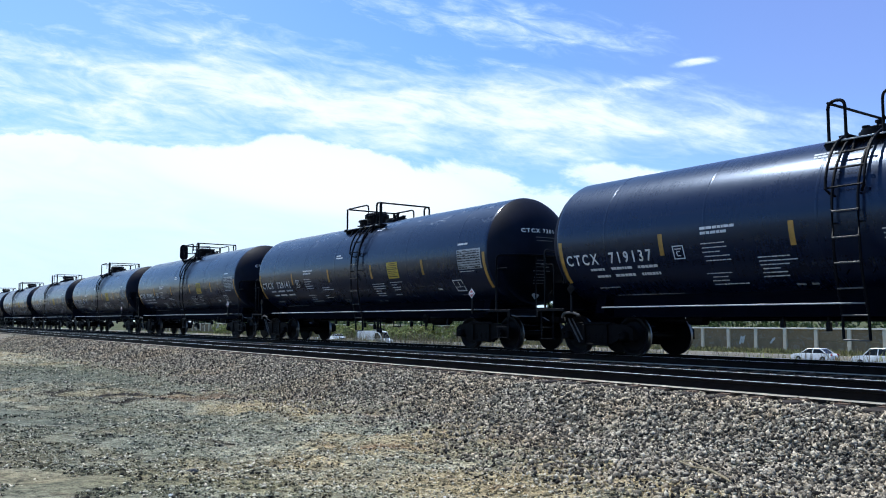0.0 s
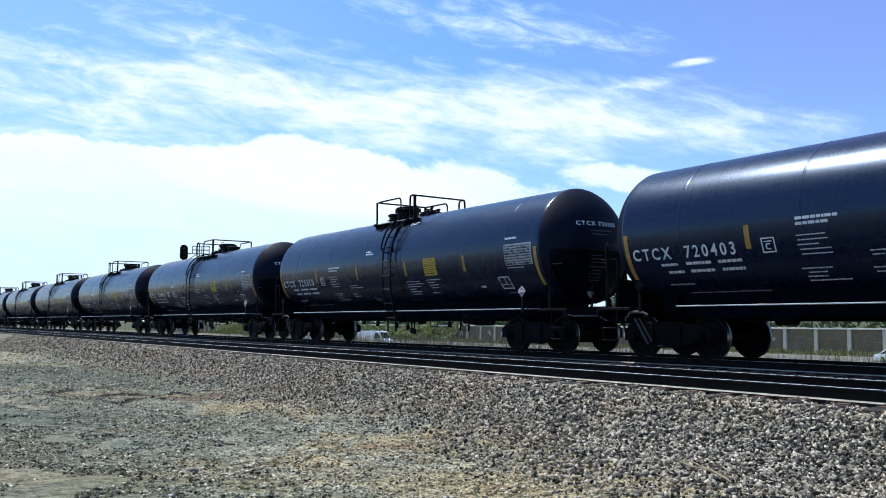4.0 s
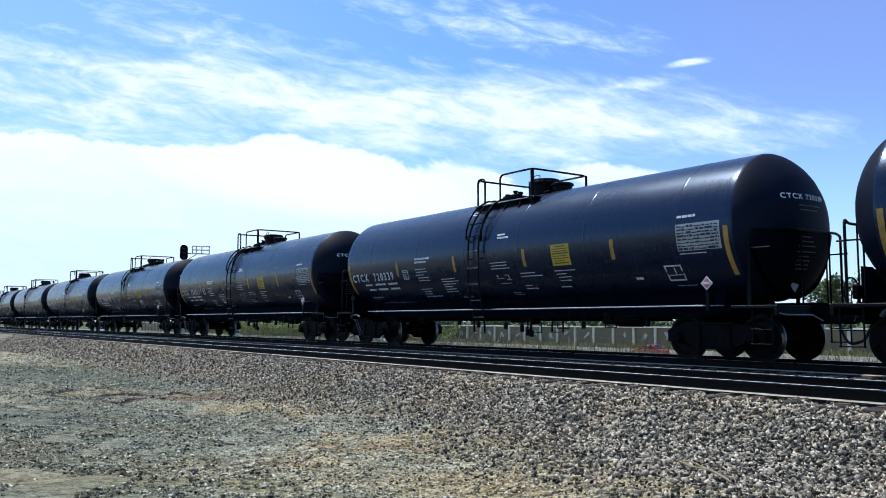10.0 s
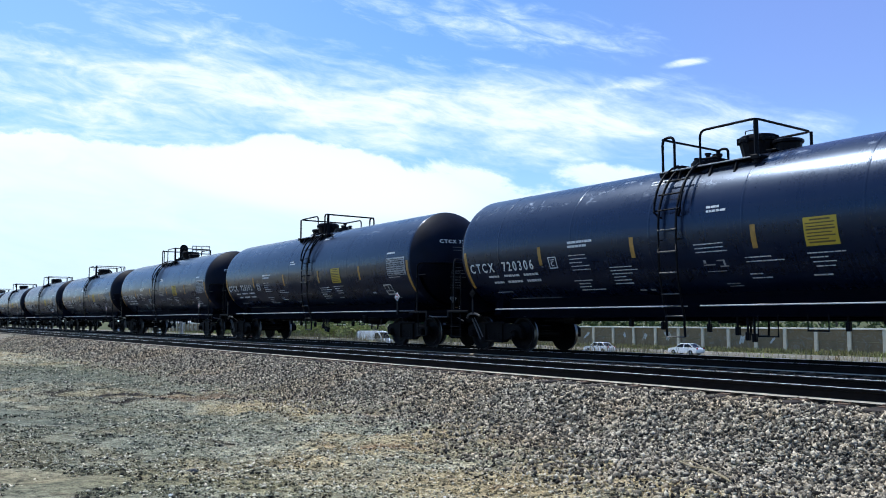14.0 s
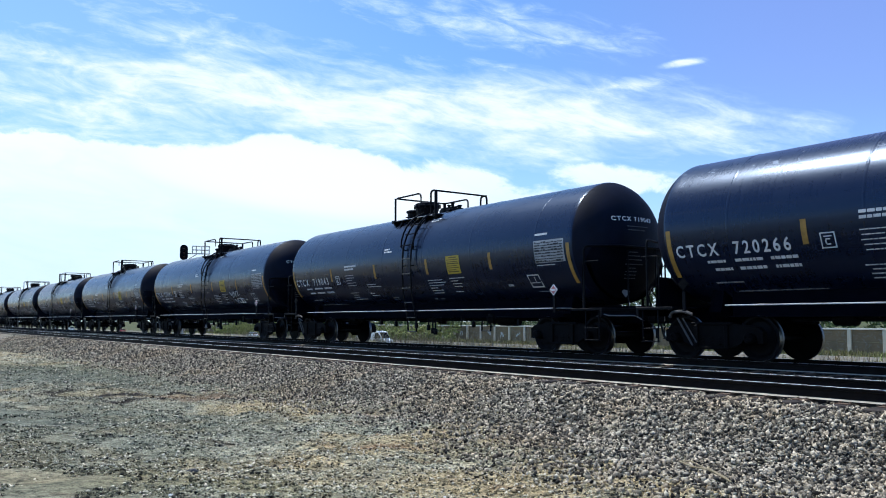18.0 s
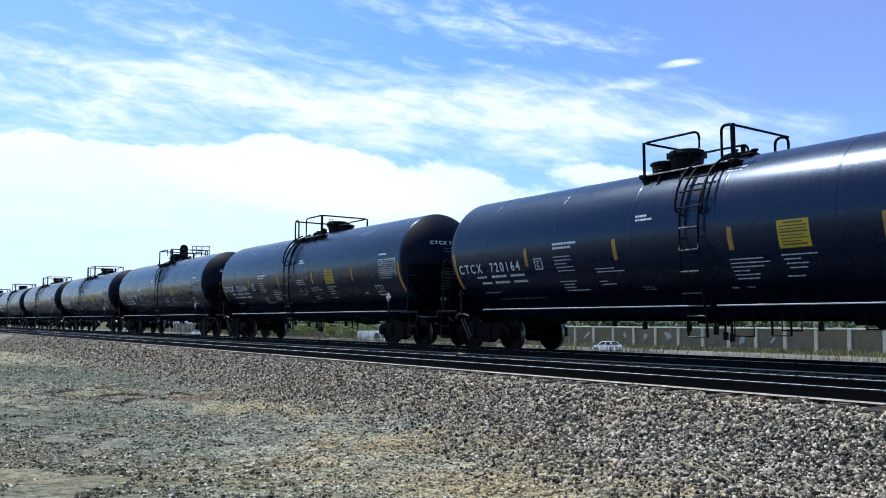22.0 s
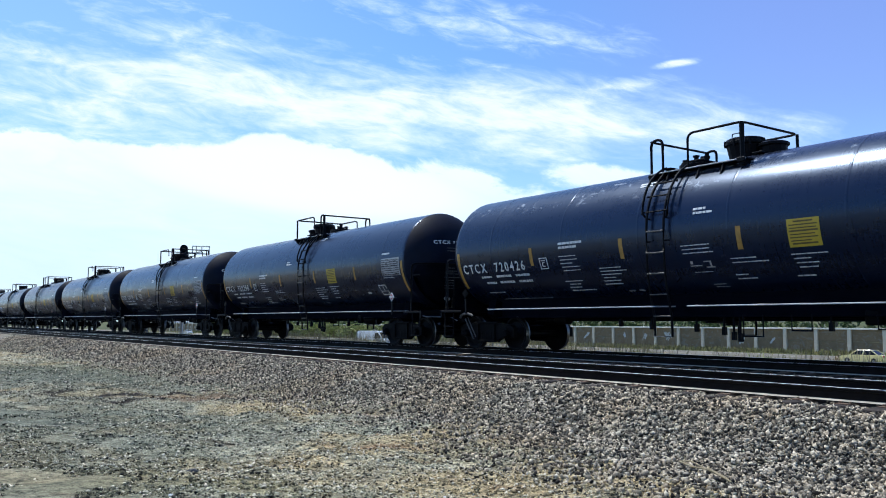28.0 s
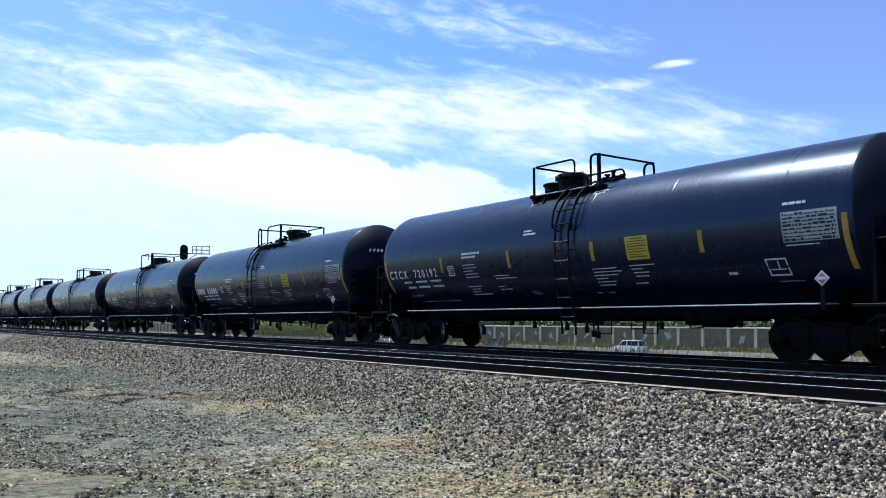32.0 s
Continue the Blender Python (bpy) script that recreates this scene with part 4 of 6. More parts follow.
def top_gear(car, flip):
    """Platform, railing, manway bonnet and valves; as built the ladder comes up on the minus-x side."""
    z = 4.04
    x0, x1 = -1.02, 1.30
    bm = bmesh.new()
    for y0, y1 in ((-1.02, -0.52), (0.52, 1.02)):
        box(bm, x0 - 0.08, x1 + 0.12, y0, y1, z, z + 0.035, 0.006)
    for a in (x0 - 0.08, x1 - 0.10):
        box(bm, a, a + 0.22, -0.52, 0.52, z + 0.19, z + 0.225, 0.006)
    for x in (-0.55, 0.25, 0.85):
        for s in (-1, 1):
            p = on_tank(x, 3.80, -0.01, s)
            tube(bm, [p, (x, s * 0.98, z + 0.01)], 0.03, 6)
    deck = part("platform", bm, M["black"], car, "black steel top platform")
    for s in (-1, 1):                                                           # added edge strips, with sunlight on the platform edge put into their colour
        part("nosing", box(bmesh.new(), x0 - 0.06, x1 + 0.10, min(s * 1.024, s * 1.05), max(s * 1.024, s * 1.05), z + 0.004, z + 0.034, 0.006), M["grating"], deck, "pale sunlit steel edge")
        for x in (x0, x1):                                                      # gusset under each corner
            bm = extruded(bmesh.new(), [(x - 0.11, z), (x + 0.11, z), (x + 0.05, z - 0.13), (x - 0.05, z - 0.13)], s * 0.96 - 0.05, s * 0.96 + 0.05)
            part("gusset", bm, M["black"], deck)
    top = z + 0.78
    r = 0.027

    def rail(points, radius, bend_r=0.12):
        part("railing", tube(bmesh.new(), bend(points, bend_r), radius, 8), M["black"], deck, "black pipe railing", True)

    rail([(x0, -1.0, z), (x0, -1.0, top), (x0 + 0.32, -1.0, top), (x0 + 0.32, -1.0, z)], r + 0.004, 0.15)     # hoop beside the ladder
    rail([(x0, -1.0, top - 0.02), (x0, 1.0, top - 0.02)], r, 0.05)                                             # across the end
    rail([(x0, 1.0, z), (x0, 1.0, top), (x0 + 0.27, 1.0, top), (x0 + 0.27, 1.0, z)], r + 0.004, 0.12)          # hoop on the far side
    rail([(-0.03, -1.0, z), (-0.03, -1.0, top), (x1, -1.0, top), (x1, 1.0, top), (-0.20, 1.0, top), (-0.20, 1.0, top - 0.36)], r, 0.16)
    for x, y, w in ((x1, -1.0, 0.050), (x0, 1.0, 0.050), (x1, 1.0, 0.034)):
        bm = tube(bmesh.new(), [(x, y, z - 0.10), (x, y, top)], w, 8)
        box(bm, x - 0.09, x + 0.09, y - 0.09, y + 0.09, z - 0.05, z + 0.045, 0.012)
        part("corner_post", bm, M["black"], deck, "thick black corner post")
    cx = 0.90 if flip else 0.71
    bm = turned(bmesh.new(), [(4.20, 0.0), (4.20, 0.34), (4.30, 0.35), (4.53, 0.40), (4.55, 0.44), (4.60, 0.445), (4.61, 0.42), (4.67, 0.40), (4.69, 0.36), (4.70, 0.0)], "Z", 16, (cx, 0, 0))
    bonnet = part("bonnet", bm, M["black"], car, "black manway bonnet with flanged lid")
    bolt = mesh_of("lid_bolt", turned(bmesh.new(), [(4.51, 0.0), (4.51, 0.03), (4.65, 0.03), (4.65, 0.0)], "Z", 6), M["black"])
    for k in range(8):
        w = k * math.tau / 8
        part("lid_bolt", bolt, None, bonnet).location = (cx + 0.425 * math.cos(w), 0.425 * math.sin(w), 0)
    part("lid_handle", tube(bmesh.new(), bend([(cx - 0.12, -0.3, 4.71), (cx - 0.12, -0.3, 4.78), (cx + 0.12, -0.3, 4.78), (cx + 0.12, -0.3, 4.71)], 0.03), 0.012, 6), M["black"], bonnet)
    bm = turned(bmesh.new(), [(4.16, 0.0), (4.16, 0.26), (4.42, 0.28), (4.44, 0.32), (4.49, 0.32), (4.52, 0.26), (4.52, 0.0)], "Z", 14, (cx + 0.62, 0.05, 0))
    part("relief_valve", bm, M["black"], car, "low black valve housing")
    bm = turned(bmesh.new(), [(4.18, 0.0), (4.18, 0.42), (4.31, 0.42), (4.32, 0.38), (4.36, 0.38), (4.36, 0.0)], "Z", 22, (-0.52, 0.0, 0))
    base = part("valve_plate", bm, M["black"], car, "", True)
    for dx, h in ((-0.80, 0.06), (-0.62, 0.16), (-0.40, 0.10), (-0.22, 0.06)):
        bm = turned(bmesh.new(), [(4.34, 0.0), (4.34, 0.05), (4.36 + h, 0.05), (4.36 + h, 0.075), (4.40 + h, 0.075), (4.40 + h, 0.0)], "Z", 10, (dx, 0.1 * math.sin(dx * 9), 0))
        part("valve", bm, M["black"], base, "", True)
    part("vent_pipe", tube(bmesh.new(), [(-0.85, -0.05, 4.42), (-0.18, -0.05, 4.42)], 0.03, 8), M["black"], base)


def corner_steps(bm, x, side, s):
    """Sill step: two treads hung on bent straps."""
    y = side * 1.40
    for dx in (0.0, 0.42):
        tube(bm, [(x + s * dx, y, 1.08), (x + s * dx, y, 0.34)], 0.018, 6)
    for z in (0.36, 0.64):
        box(bm, min(x, x + s * 0.42) - 0.01, max(x, x + s * 0.42) + 0.01, y - 0.05, y + 0.05, z - 0.012, z + 0.012, 0.004)


def car_end(car, s):
    """Stub sill, end platform, railings, steps, coupler and hoses; s: +1 or -1 along x."""
    def X(a, b):
        return (a, b) if s > 0 else (-b, -a)
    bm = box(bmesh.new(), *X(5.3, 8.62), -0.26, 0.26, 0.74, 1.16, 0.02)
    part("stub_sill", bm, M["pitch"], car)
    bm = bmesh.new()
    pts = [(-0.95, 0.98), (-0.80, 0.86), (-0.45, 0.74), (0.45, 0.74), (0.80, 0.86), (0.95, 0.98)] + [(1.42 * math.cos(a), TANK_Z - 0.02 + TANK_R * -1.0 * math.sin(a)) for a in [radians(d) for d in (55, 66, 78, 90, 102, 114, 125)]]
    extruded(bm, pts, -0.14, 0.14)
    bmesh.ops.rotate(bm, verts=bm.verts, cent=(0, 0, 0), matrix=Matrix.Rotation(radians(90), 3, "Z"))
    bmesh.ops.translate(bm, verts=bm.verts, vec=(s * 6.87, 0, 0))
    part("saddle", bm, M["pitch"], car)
    bm = box(bmesh.new(), *X(7.55, 8.55), -1.46, 1.46, 1.04, 1.10, 0.008)
    box(bm, *X(8.47, 8.55), -1.46, 1.46, 0.90, 1.04, 0.008)
    deck = part("end_platform", bm, M["black"], car, "black steel end platform")
    bm = bmesh.new()
    tube(bm, bend([(s * 8.10 - 0.14, -1.42, 1.09), (s * 8.10 - 0.14, -1.42, 2.57), (s * 8.52, -0.75, 2.57), (s * 8.52, 0.75, 2.57), (s * 8.10 + 0.14, 1.42, 2.57), (s * 8.10 + 0.14, 1.42, 1.09)], 0.14), 0.027, 8)
    for y in (-0.5, 0.5):
        tube(bm, [(s * 8.50, y, 1.09), (s * 8.50, y, 2.57)], 0.020, 6)
    part("end_railing", bm, M["black"], deck, "black pipe end railing", True)
    top = 2.56 if s > 0 else 1.74                                               # dished plate: lower half of the front head; at the rear, added in place of dark end gear
    bm = bmesh.new()
    foot = 1.24 if s > 0 else 1.06
    us, zs = [-1 + 2 * k / 20 for k in range(21)], [foot + (top - foot) * k / 12 for k in range(13)]
    half = [(min(1.40, math.sqrt(1.50 ** 2 - (z - TANK_Z) ** 2)) if s > 0 else 1.40) * (1.0 if z < 2.2 else 1 - 0.10 * (z - 2.2) / 0.36) for z in zs]
    grid = [[bm.verts.new((s * shield_x(u * w, z), u * w, z)) for u in us] for z, w in zip(zs, half)]
    for r in range(12):
        for c in range(20):
            quad = (grid[r][c], grid[r][c + 1], grid[r + 1][c + 1], grid[r + 1][c])
            bm.faces.new(quad if s > 0 else quad[::-1])
    bmesh.ops.solidify(bm, geom=bm.faces[:], thickness=0.02)
    shield = part("head_shield", bm, M["shield"], car, "black half-height head shield" if s > 0 else "low black stand-in plate at the rear end", True)
    if s > 0:
        bm = bmesh.new()
        extruded(bm, [(0, -0.13), (0.13, 0), (0, 0.13), (-0.13, 0)], -0.008, 0.008)
        bmesh.ops.rotate(bm, verts=bm.verts, cent=(0, 0, 0), matrix=Matrix.Rotation(radians(90), 3, "Z") @ Matrix.Rotation(radians(0), 3, "X"))
        bmesh.ops.translate(bm, verts=bm.verts, vec=(shield_x(-0.20, 1.50) + 0.03, -0.20, 1.50))
        part("end_placard", bm, M["grey_ink"], shield, "worn grey diamond placard")
    if s < 0:
        bm = bmesh.new()
        tube(bm, bend([(-7.70, -1.36, 0.88), (-7.62, -1.38, 0.99), (-7.30, -1.38, 1.00), (-7.12, -1.36, 0.93)], 0.1), 0.035, 8)
        tube(bm, [(-7.55, -1.30, 0.86), (-7.20, -1.28, 0.30)], 0.022, 6)
        tube(bm, [(-7.42, -1.30, 0.86), (-7.10, -1.28, 0.36)], 0.016, 6)
        # lever paler than the truck gear: the sun it catches is painted in
        part("brake_lever", bm, M["worn_steel"], car, "worn grey steel brake lever", True)
    for side in (-1, 1):
        bm = bmesh.new()
        tube(bm, bend([(s * 7.92, side * 1.42, 1.09), (s * 7.92, side * 1.42, 2.2), (s * 8.40, side * 1.40, 2.2)], 0.1), 0.018, 6)
        part("grab_iron", bm, M["black"], deck, "", True)
        bm = bmesh.new()
        corner_steps(bm, s * 7.98, side, s)
        part("sill_step", bm, M["black"], deck)
        bm = box(bmesh.new(), *X(7.09, 7.17), side * 1.60 - 0.02, side * 1.60 + 0.02, 1.00, 1.40, 0.006)
        tube(bm, [(s * 7.13, side * 1.2, 1.06), (s * 7.13, side * 1.6, 1.06)], 0.03, 6)
        holder = part("placard_holder", bm, M["black"], car)
        for name, half, mat, out in (("placard", 0.140, "white" if s > 0 else "gear", 0.026), ("placard_mark", 0.105, "red" if s > 0 else "wheel", 0.030)):
            bm = bmesh.new()
            y = side * (1.60 + out)
            ring = [bm.verts.new((s * 7.13 + dx * half, y, 1.55 + dz * half)) for dx, dz in ((0, -1), (1, 0), (0, 1), (-1, 0))]
            back = [bm.verts.new((v.co.x, y - side * 0.012, v.co.z)) for v in ring]
            bm.faces.new(ring)
            bm.faces.new(back[::-1])
            for k in range(4):
                bm.faces.new((ring[k], back[k], back[(k + 1) % 4], ring[(k + 1) % 4]))
            bmesh.ops.recalc_face_normals(bm, faces=bm.faces)
            part(name, bm, M[mat], holder, ("white and red diamond hazard placard" if s > 0 else "dirty dark diamond placard") if name == "placard" else "")
        bm = box(bmesh.new(), s * 7.13 - 0.075, s * 7.13 + 0.075, min(side * 1.629, side * 1.635), max(side * 1.629, side * 1.635), 1.525, 1.575)
        part("placard_panel", bm, M["white" if s > 0 else "gear"], holder)
    bm = box(bmesh.new(), *X(8.55, 8.80), -0.11, 0.11, 0.78, 0.98, 0.02)
    box(bm, *X(8.78, 9.04), -0.17, 0.05, 0.74, 1.0, 0.04)
    box(bm, *X(8.86, 9.12), 0.06, 0.16, 0.76, 0.98, 0.03)
    part("coupler", bm, M["gear"], car, "rust-brown knuckle coupler")
    bm = bmesh.new()
    tube(bm, bend([(s * 8.5, 0.35, 0.92), (s * 8.72, 0.36, 0.78), (s * 8.86, 0.32, 0.42), (s * 9.05, 0.2, 0.36)], 0.12), 0.028, 7)
    part("air_hose", bm, M["rubber"], car, "", True)
    bm = bmesh.new()                                                            # uncoupling lever
    tube(bm, bend([(s * 8.55, -1.4, 0.95), (s * 8.62, -1.3, 0.92), (s * 8.62, -0.4, 0.92), (s * 8.75, -0.25, 0.80)], 0.06), 0.014, 6)
    part("uncoupling_lever", bm, M["galv"], car, "", True)
    if s < 0:
        bm = bmesh.new()
        ring = [(s * 8.46, -0.85 + 0.26 * math.cos(a), 1.32 + 0.26 * math.sin(a)) for a in [k * math.tau / 20 for k in range(20)]]
        tube(bm, ring, 0.016, 6, True)
        for a in (0.3, 2.4, 4.5):
            tube(bm, [(s * 8.46, -0.85, 1.32), (s * 8.46, -0.85 + 0.26 * math.cos(a), 1.32 + 0.26 * math.sin(a))], 0.012, 5)
        part("brake_wheel", bm, M["gear"], car, "", True)
        bm = box(bmesh.new(), -8.42, -8.30, -0.93, -0.77, 1.19, 1.45, 0.02)
        part("brake_gearbox", bm, M["gear"], car)
        bm = bmesh.new()
        tube(bm, [(-8.35, -0.85, 1.2), (-8.3, -0.8, 0.9)], 0.02, 6)
        part("brake_rod", bm, M["gear"], car)


def underside(car, flip):
    """Side sills with their flanges, bottom outlet, brake rigging and pipes."""
    for side in (-1, 1):
        gap = (0.55, 1.22) if flip else (-0.54, 0.30)                           # the rail stops on either side of the ladder
        for x0, x1 in ((-6.18, gap[0]), (gap[1], 7.02)) if side < 0 else ((-7.02, -gap[1]), (-gap[0], 6.18)):
            bm = tube(bmesh.new(), bend([(x0, side * 0.9, 1.115), (x0, side * 1.60, 1.105), (x1, side * 1.60, 1.105), (x1, side * 0.9, 1.115)], 0.05), 0.014, 8)
            part("side_handrail", bm, M["rail_pipe"], car, "pale pipe handrail", True)
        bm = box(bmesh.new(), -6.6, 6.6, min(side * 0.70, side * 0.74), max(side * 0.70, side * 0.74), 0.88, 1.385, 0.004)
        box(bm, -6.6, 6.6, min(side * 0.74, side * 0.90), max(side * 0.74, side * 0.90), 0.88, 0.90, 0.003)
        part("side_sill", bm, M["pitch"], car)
    bm = turned(bmesh.new(), [(0.70, 0.0), (0.70, 0.14), (0.80, 0.16), (0.84, 0.26), (0.9, 0.26), (0.92, 0.36), (1.25, 0.40), (1.25, 0.0)], "Z", 20, (0.25, 0, 0))
    tube(bm, [(0.25, -0.1, 0.78), (0.25, -0.9, 0.78)], 0.03, 8)
    part("bottom_outlet", bm, M["black"], car, "", True)
    for x, w, d in ((1.27, 0.43, 0.50), (2.3, 0.40, 0.62), (3.9, 0.34, 0.66)):
        bm = tube(bmesh.new(), [(x, -1.1, 0.92), (x, -1.1, d), (x + w, -1.1, d), (x + w, -1.1, 0.92)], 0.02, 6)
        part("safety_loop", bm, M["black"], car)
    for x, d in ((-2.2, 0.72), (-1.28, 0.66), (-0.07, 0.62), (0.61, 0.56), (0.84, 0.46), (0.99, 0.43), (2.9, 0.66), (4.9, 0.72)):
        bm = tube(bmesh.new(), [(x, -0.8, 0.90), (x, -0.8, d)], 0.026, 6)
        box(bm, x - 0.035, x + 0.045, -0.85, -0.75, d - 0.05, d + 0.12, 0.01)
        part("pipe_hanger", bm, M["black"], car)
    bm = bmesh.new()
    tube(bm, [(-5.4, -0.55, 0.82), (5.4, -0.55, 0.82)], 0.03, 8)
    tube(bm, [(-5.4, 0.4, 0.86), (5.4, 0.4, 0.86)], 0.022, 8)
    part("brake_pipe", bm, M["black"], car)
    bm = turned(bmesh.new(), [(-0.42, 0.0), (-0.40, 0.16), (-0.34, 0.2), (0.34, 0.2), (0.40, 0.16), (0.42, 0.0)], "X", 20, (4.2, -0.55, 0.86))
    box(bm, 3.5, 3.78, -0.78, -0.42, 0.72, 1.0, 0.03)
    part("air_reservoir", bm, M["gear"], car, "", True)
    bm = turned(bmesh.new(), [(-0.3, 0.0), (-0.3, 0.15), (0.1, 0.15), (0.14, 0.05), (0.5, 0.04), (0.5, 0.0)], "X", 16, (-4.2, -0.6, 0.86))
    part("brake_cylinder", bm, M["gear"], car, "", True)


def markings(tank, side, flip):
    """Stripes, panel and stencils of one flank; text runs with the reader on that side; flip: the second stencil layout, with the ladder farther back."""
    m = -side                                                                   # x is mirrored on the far flank
    def sp(a, b):
        return (a, b) if side < 0 else (-b, -a)
    for x in (-4.53, -1.52, 1.50, 4.52):
        part("reflective_stripe", decal(bmesh.new(), *sp(x - 0.055, x + 0.055), 2.19, 2.64, 0.009, side, 3), M["stripe"], tank, "amber reflective stripe")
    for x in (-7.56, 7.53):
        part("reflective_stripe", decal(bmesh.new(), *sp(x - 0.055, x + 0.055), 1.72, 2.68, 0.009, side, 6), M["stripe"], tank, "long amber reflective stripe")
    panel = part("warning_panel", decal(bmesh.new(), *sp(2.53, 3.16), 2.15, 2.66, 0.009, side, 4), M["yellow"], tank, "square yellow warning panel")
    bm = bmesh.new()
    for k, (a, b, t) in enumerate(((2.66, 3.04, 0.030), (2.57, 3.12, 0.022), (2.58, 3.10, 0.020), (2.57, 3.12, 0.030), (2.58, 3.06, 0.020), (2.57, 3.11, 0.022), (2.58, 2.98, 0.020), (2.60, 3.09, 0.030))):
        decal(bm, *sp(a, b), 2.595 - 0.057 * k, 2.595 - 0.057 * k + t, 0.0135, side, 1)
    tagged(part("panel_text", bm, M["ink"], panel), kind="stuff")

    inks = {"white": bmesh.new(), "grey_ink": bmesh.new()}

    block(inks["white"], -6.72, 1.965, [(0.0, 0.42), (0.12, 0.40)], 1, side, 0.05, 0.155)
    block(inks["white"], -6.08, 1.965, [(0.0, 0.62), (0.05, 0.58)], 2, side, 0.055, 0.155)
    block(inks["white"], -5.30, 1.965, [(0.0, 0.55), (0.04, 0.52)], 3, side, 0.055, 0.155)
    block(inks["grey_ink"], -6.75, 1.57, [(0.0, 0.68)], 4, side, 0.024)
    block(inks["grey_ink"], -6.4, 1.40, [(0.0, 1.9)], 5, side, 0.012)
    block(inks["white"], -3.51, 2.64, [(0.0, 0.80), (0.0, 0.64)], 6, side, 0.055, 0.098)
    block(inks["white"], -3.53, 2.35, [(0, 0.58), (0.02, 0.6), (0.0, 0.42), (0.03, 0.62), (0.04, 0.58)], 7, side, 0.018, 0.085)
    block(inks["white"], -3.60, 1.76, [(0.0, 0.62), (0.10, 0.40), (0.04, 0.42), (0.04, 0.80)], 8, side, 0.018, 0.072)
    if flip:
        block(inks["white"], -2.26, 2.00, [(0.0, 0.62), (0.02, 0.86)], 9, side, 0.018, 0.070)
        block(inks["white"], -2.30, 1.72, [(0.0, 0.26), (0.02, 0.46)], 10, side, 0.018, 0.072)
        block(inks["grey_ink"], -1.15, 1.55, [(0.0, 0.34), (0.02, 0.36)], 11, side, 0.014, 0.05)
        block(inks["white"], -0.88, 3.06, [(0.0, 0.30), (0.0, 0.47)], 12, side, 0.045, 0.085)
        block(inks["white"], 1.38, 2.00, [(0.0, 0.74), (0.0, 0.86), (-0.02, 0.72), (-0.01, 0.40), (-0.02, 0.56), (-0.02, 0.52)], 14, side, 0.018, 0.074)
        block(inks["grey_ink"], 1.10, 1.46, [(0.0, 0.14), (0.34, 0.20)], 15, side, 0.026, 0.0)
        block(inks["white"], 1.16, 3.88, [(0.0, 0.46), (0.02, 0.40)], 22, side, 0.035, 0.06)
    else:
        block(inks["white"], -2.32, 2.01, [(0.0, 0.66), (0.0, 0.80), (0.0, 0.62), (0.02, 0.36), (-0.02, 0.54), (-0.04, 0.56)], 9, side, 0.018, 0.072)
        block(inks["grey_ink"], -1.80, 1.48, [(0.0, 0.18), (0.30, 0.18)], 11, side, 0.03, 0.0)
        block(inks["white"], 0.45, 3.06, [(0.0, 0.30), (0.0, 0.46)], 12, side, 0.045, 0.085)
        block(inks["white"], 0.10, 2.34, [(0.0, 0.70), (0.02, 0.68), (0.02, 0.74)], 13, side, 0.018, 0.078)
        block(inks["white"], 1.21, 2.02, [(0.0, 0.60), (0.01, 0.82)], 14, side, 0.018, 0.078)
        block(inks["white"], 1.18, 1.71, [(0.0, 0.28), (0.0, 0.47)], 15, side, 0.018, 0.076)
        block(inks["grey_ink"], 0.54, 1.55, [(0.0, 0.30), (0.02, 0.32)], 16, side, 0.014, 0.05)
        block(inks["white"], -1.28, 3.84, [(0.0, 0.46), (0.02, 0.40)], 22, side, 0.035, 0.06)
        for a, b, c, d in ((0.22, 0.50, 1.925, 1.945), (0.56, 0.74, 2.00, 2.02), (0.70, 0.74, 1.90, 2.00), (0.60, 0.80, 1.885, 1.905), (0.24, 0.30, 1.97, 2.03), (0.26, 0.70, 1.80, 1.812)):
            decal(inks["grey_ink"], *sp(a, b), c, d, 0.007, side, 1)            # faint drawn emblem
    block(inks["white"], 2.50, 2.02, [(0.0, 0.74), (0.03, 0.34), (0.06, 0.46), (0.08, 0.36)], 16, side, 0.018, 0.078)
    block(inks["white"], 2.46, 1.635, [(0.0, 0.36)], 17, side, 0.022)
    block(inks["white"], 4.95, 1.72, [(0.0, 0.22)], 18, side, 0.05)
    block(inks["white"], 6.36, 2.93, [(0.0, 0.46)], 19, side, 0.05)
    block(inks["white"], 6.36, 2.18, [(0.0, 0.66)], 20, side, 0.018)
    block(inks["grey_ink"], 5.95, 1.55, [(0.0, 0.5)], 21, side, 0.016)
    for ink, bm in inks.items():
        tagged(part("stencil_text", bm, M[ink], tank), kind="stuff")
    for x0, x1, z0, z1, w in ((-4.25, -3.97, 2.09, 2.37, 0.022), (5.84, 6.28, 1.66, 1.98, 0.028)):  # framed marks
        bm = bmesh.new()
        for a, b, c, d in ((x0, x1, z0, z0 + w), (x0, x1, z1 - w, z1), (x0, x0 + w, z0 + w, z1 - w), (x1 - w, x1, z0 + w, z1 - w)):
            decal(bm, *sp(a, b), c, d, 0.008, side, 1)
        if x0 < 0:
            for a, b, c, d in ((0.06, 0.22, 0.20, 0.218), (0.10, 0.18, 0.15, 0.17), (0.10, 0.18, 0.06, 0.08), (0.085, 0.108, 0.08, 0.15)):
                decal(bm, *sp(x0 + a, x0 + b), z0 + c, z0 + d, 0.008, side, 1)
        else:
            decal(bm, *sp(x0 + 0.06, x1 - 0.06), z0 + 0.11, z0 + 0.125, 0.008, side, 1)
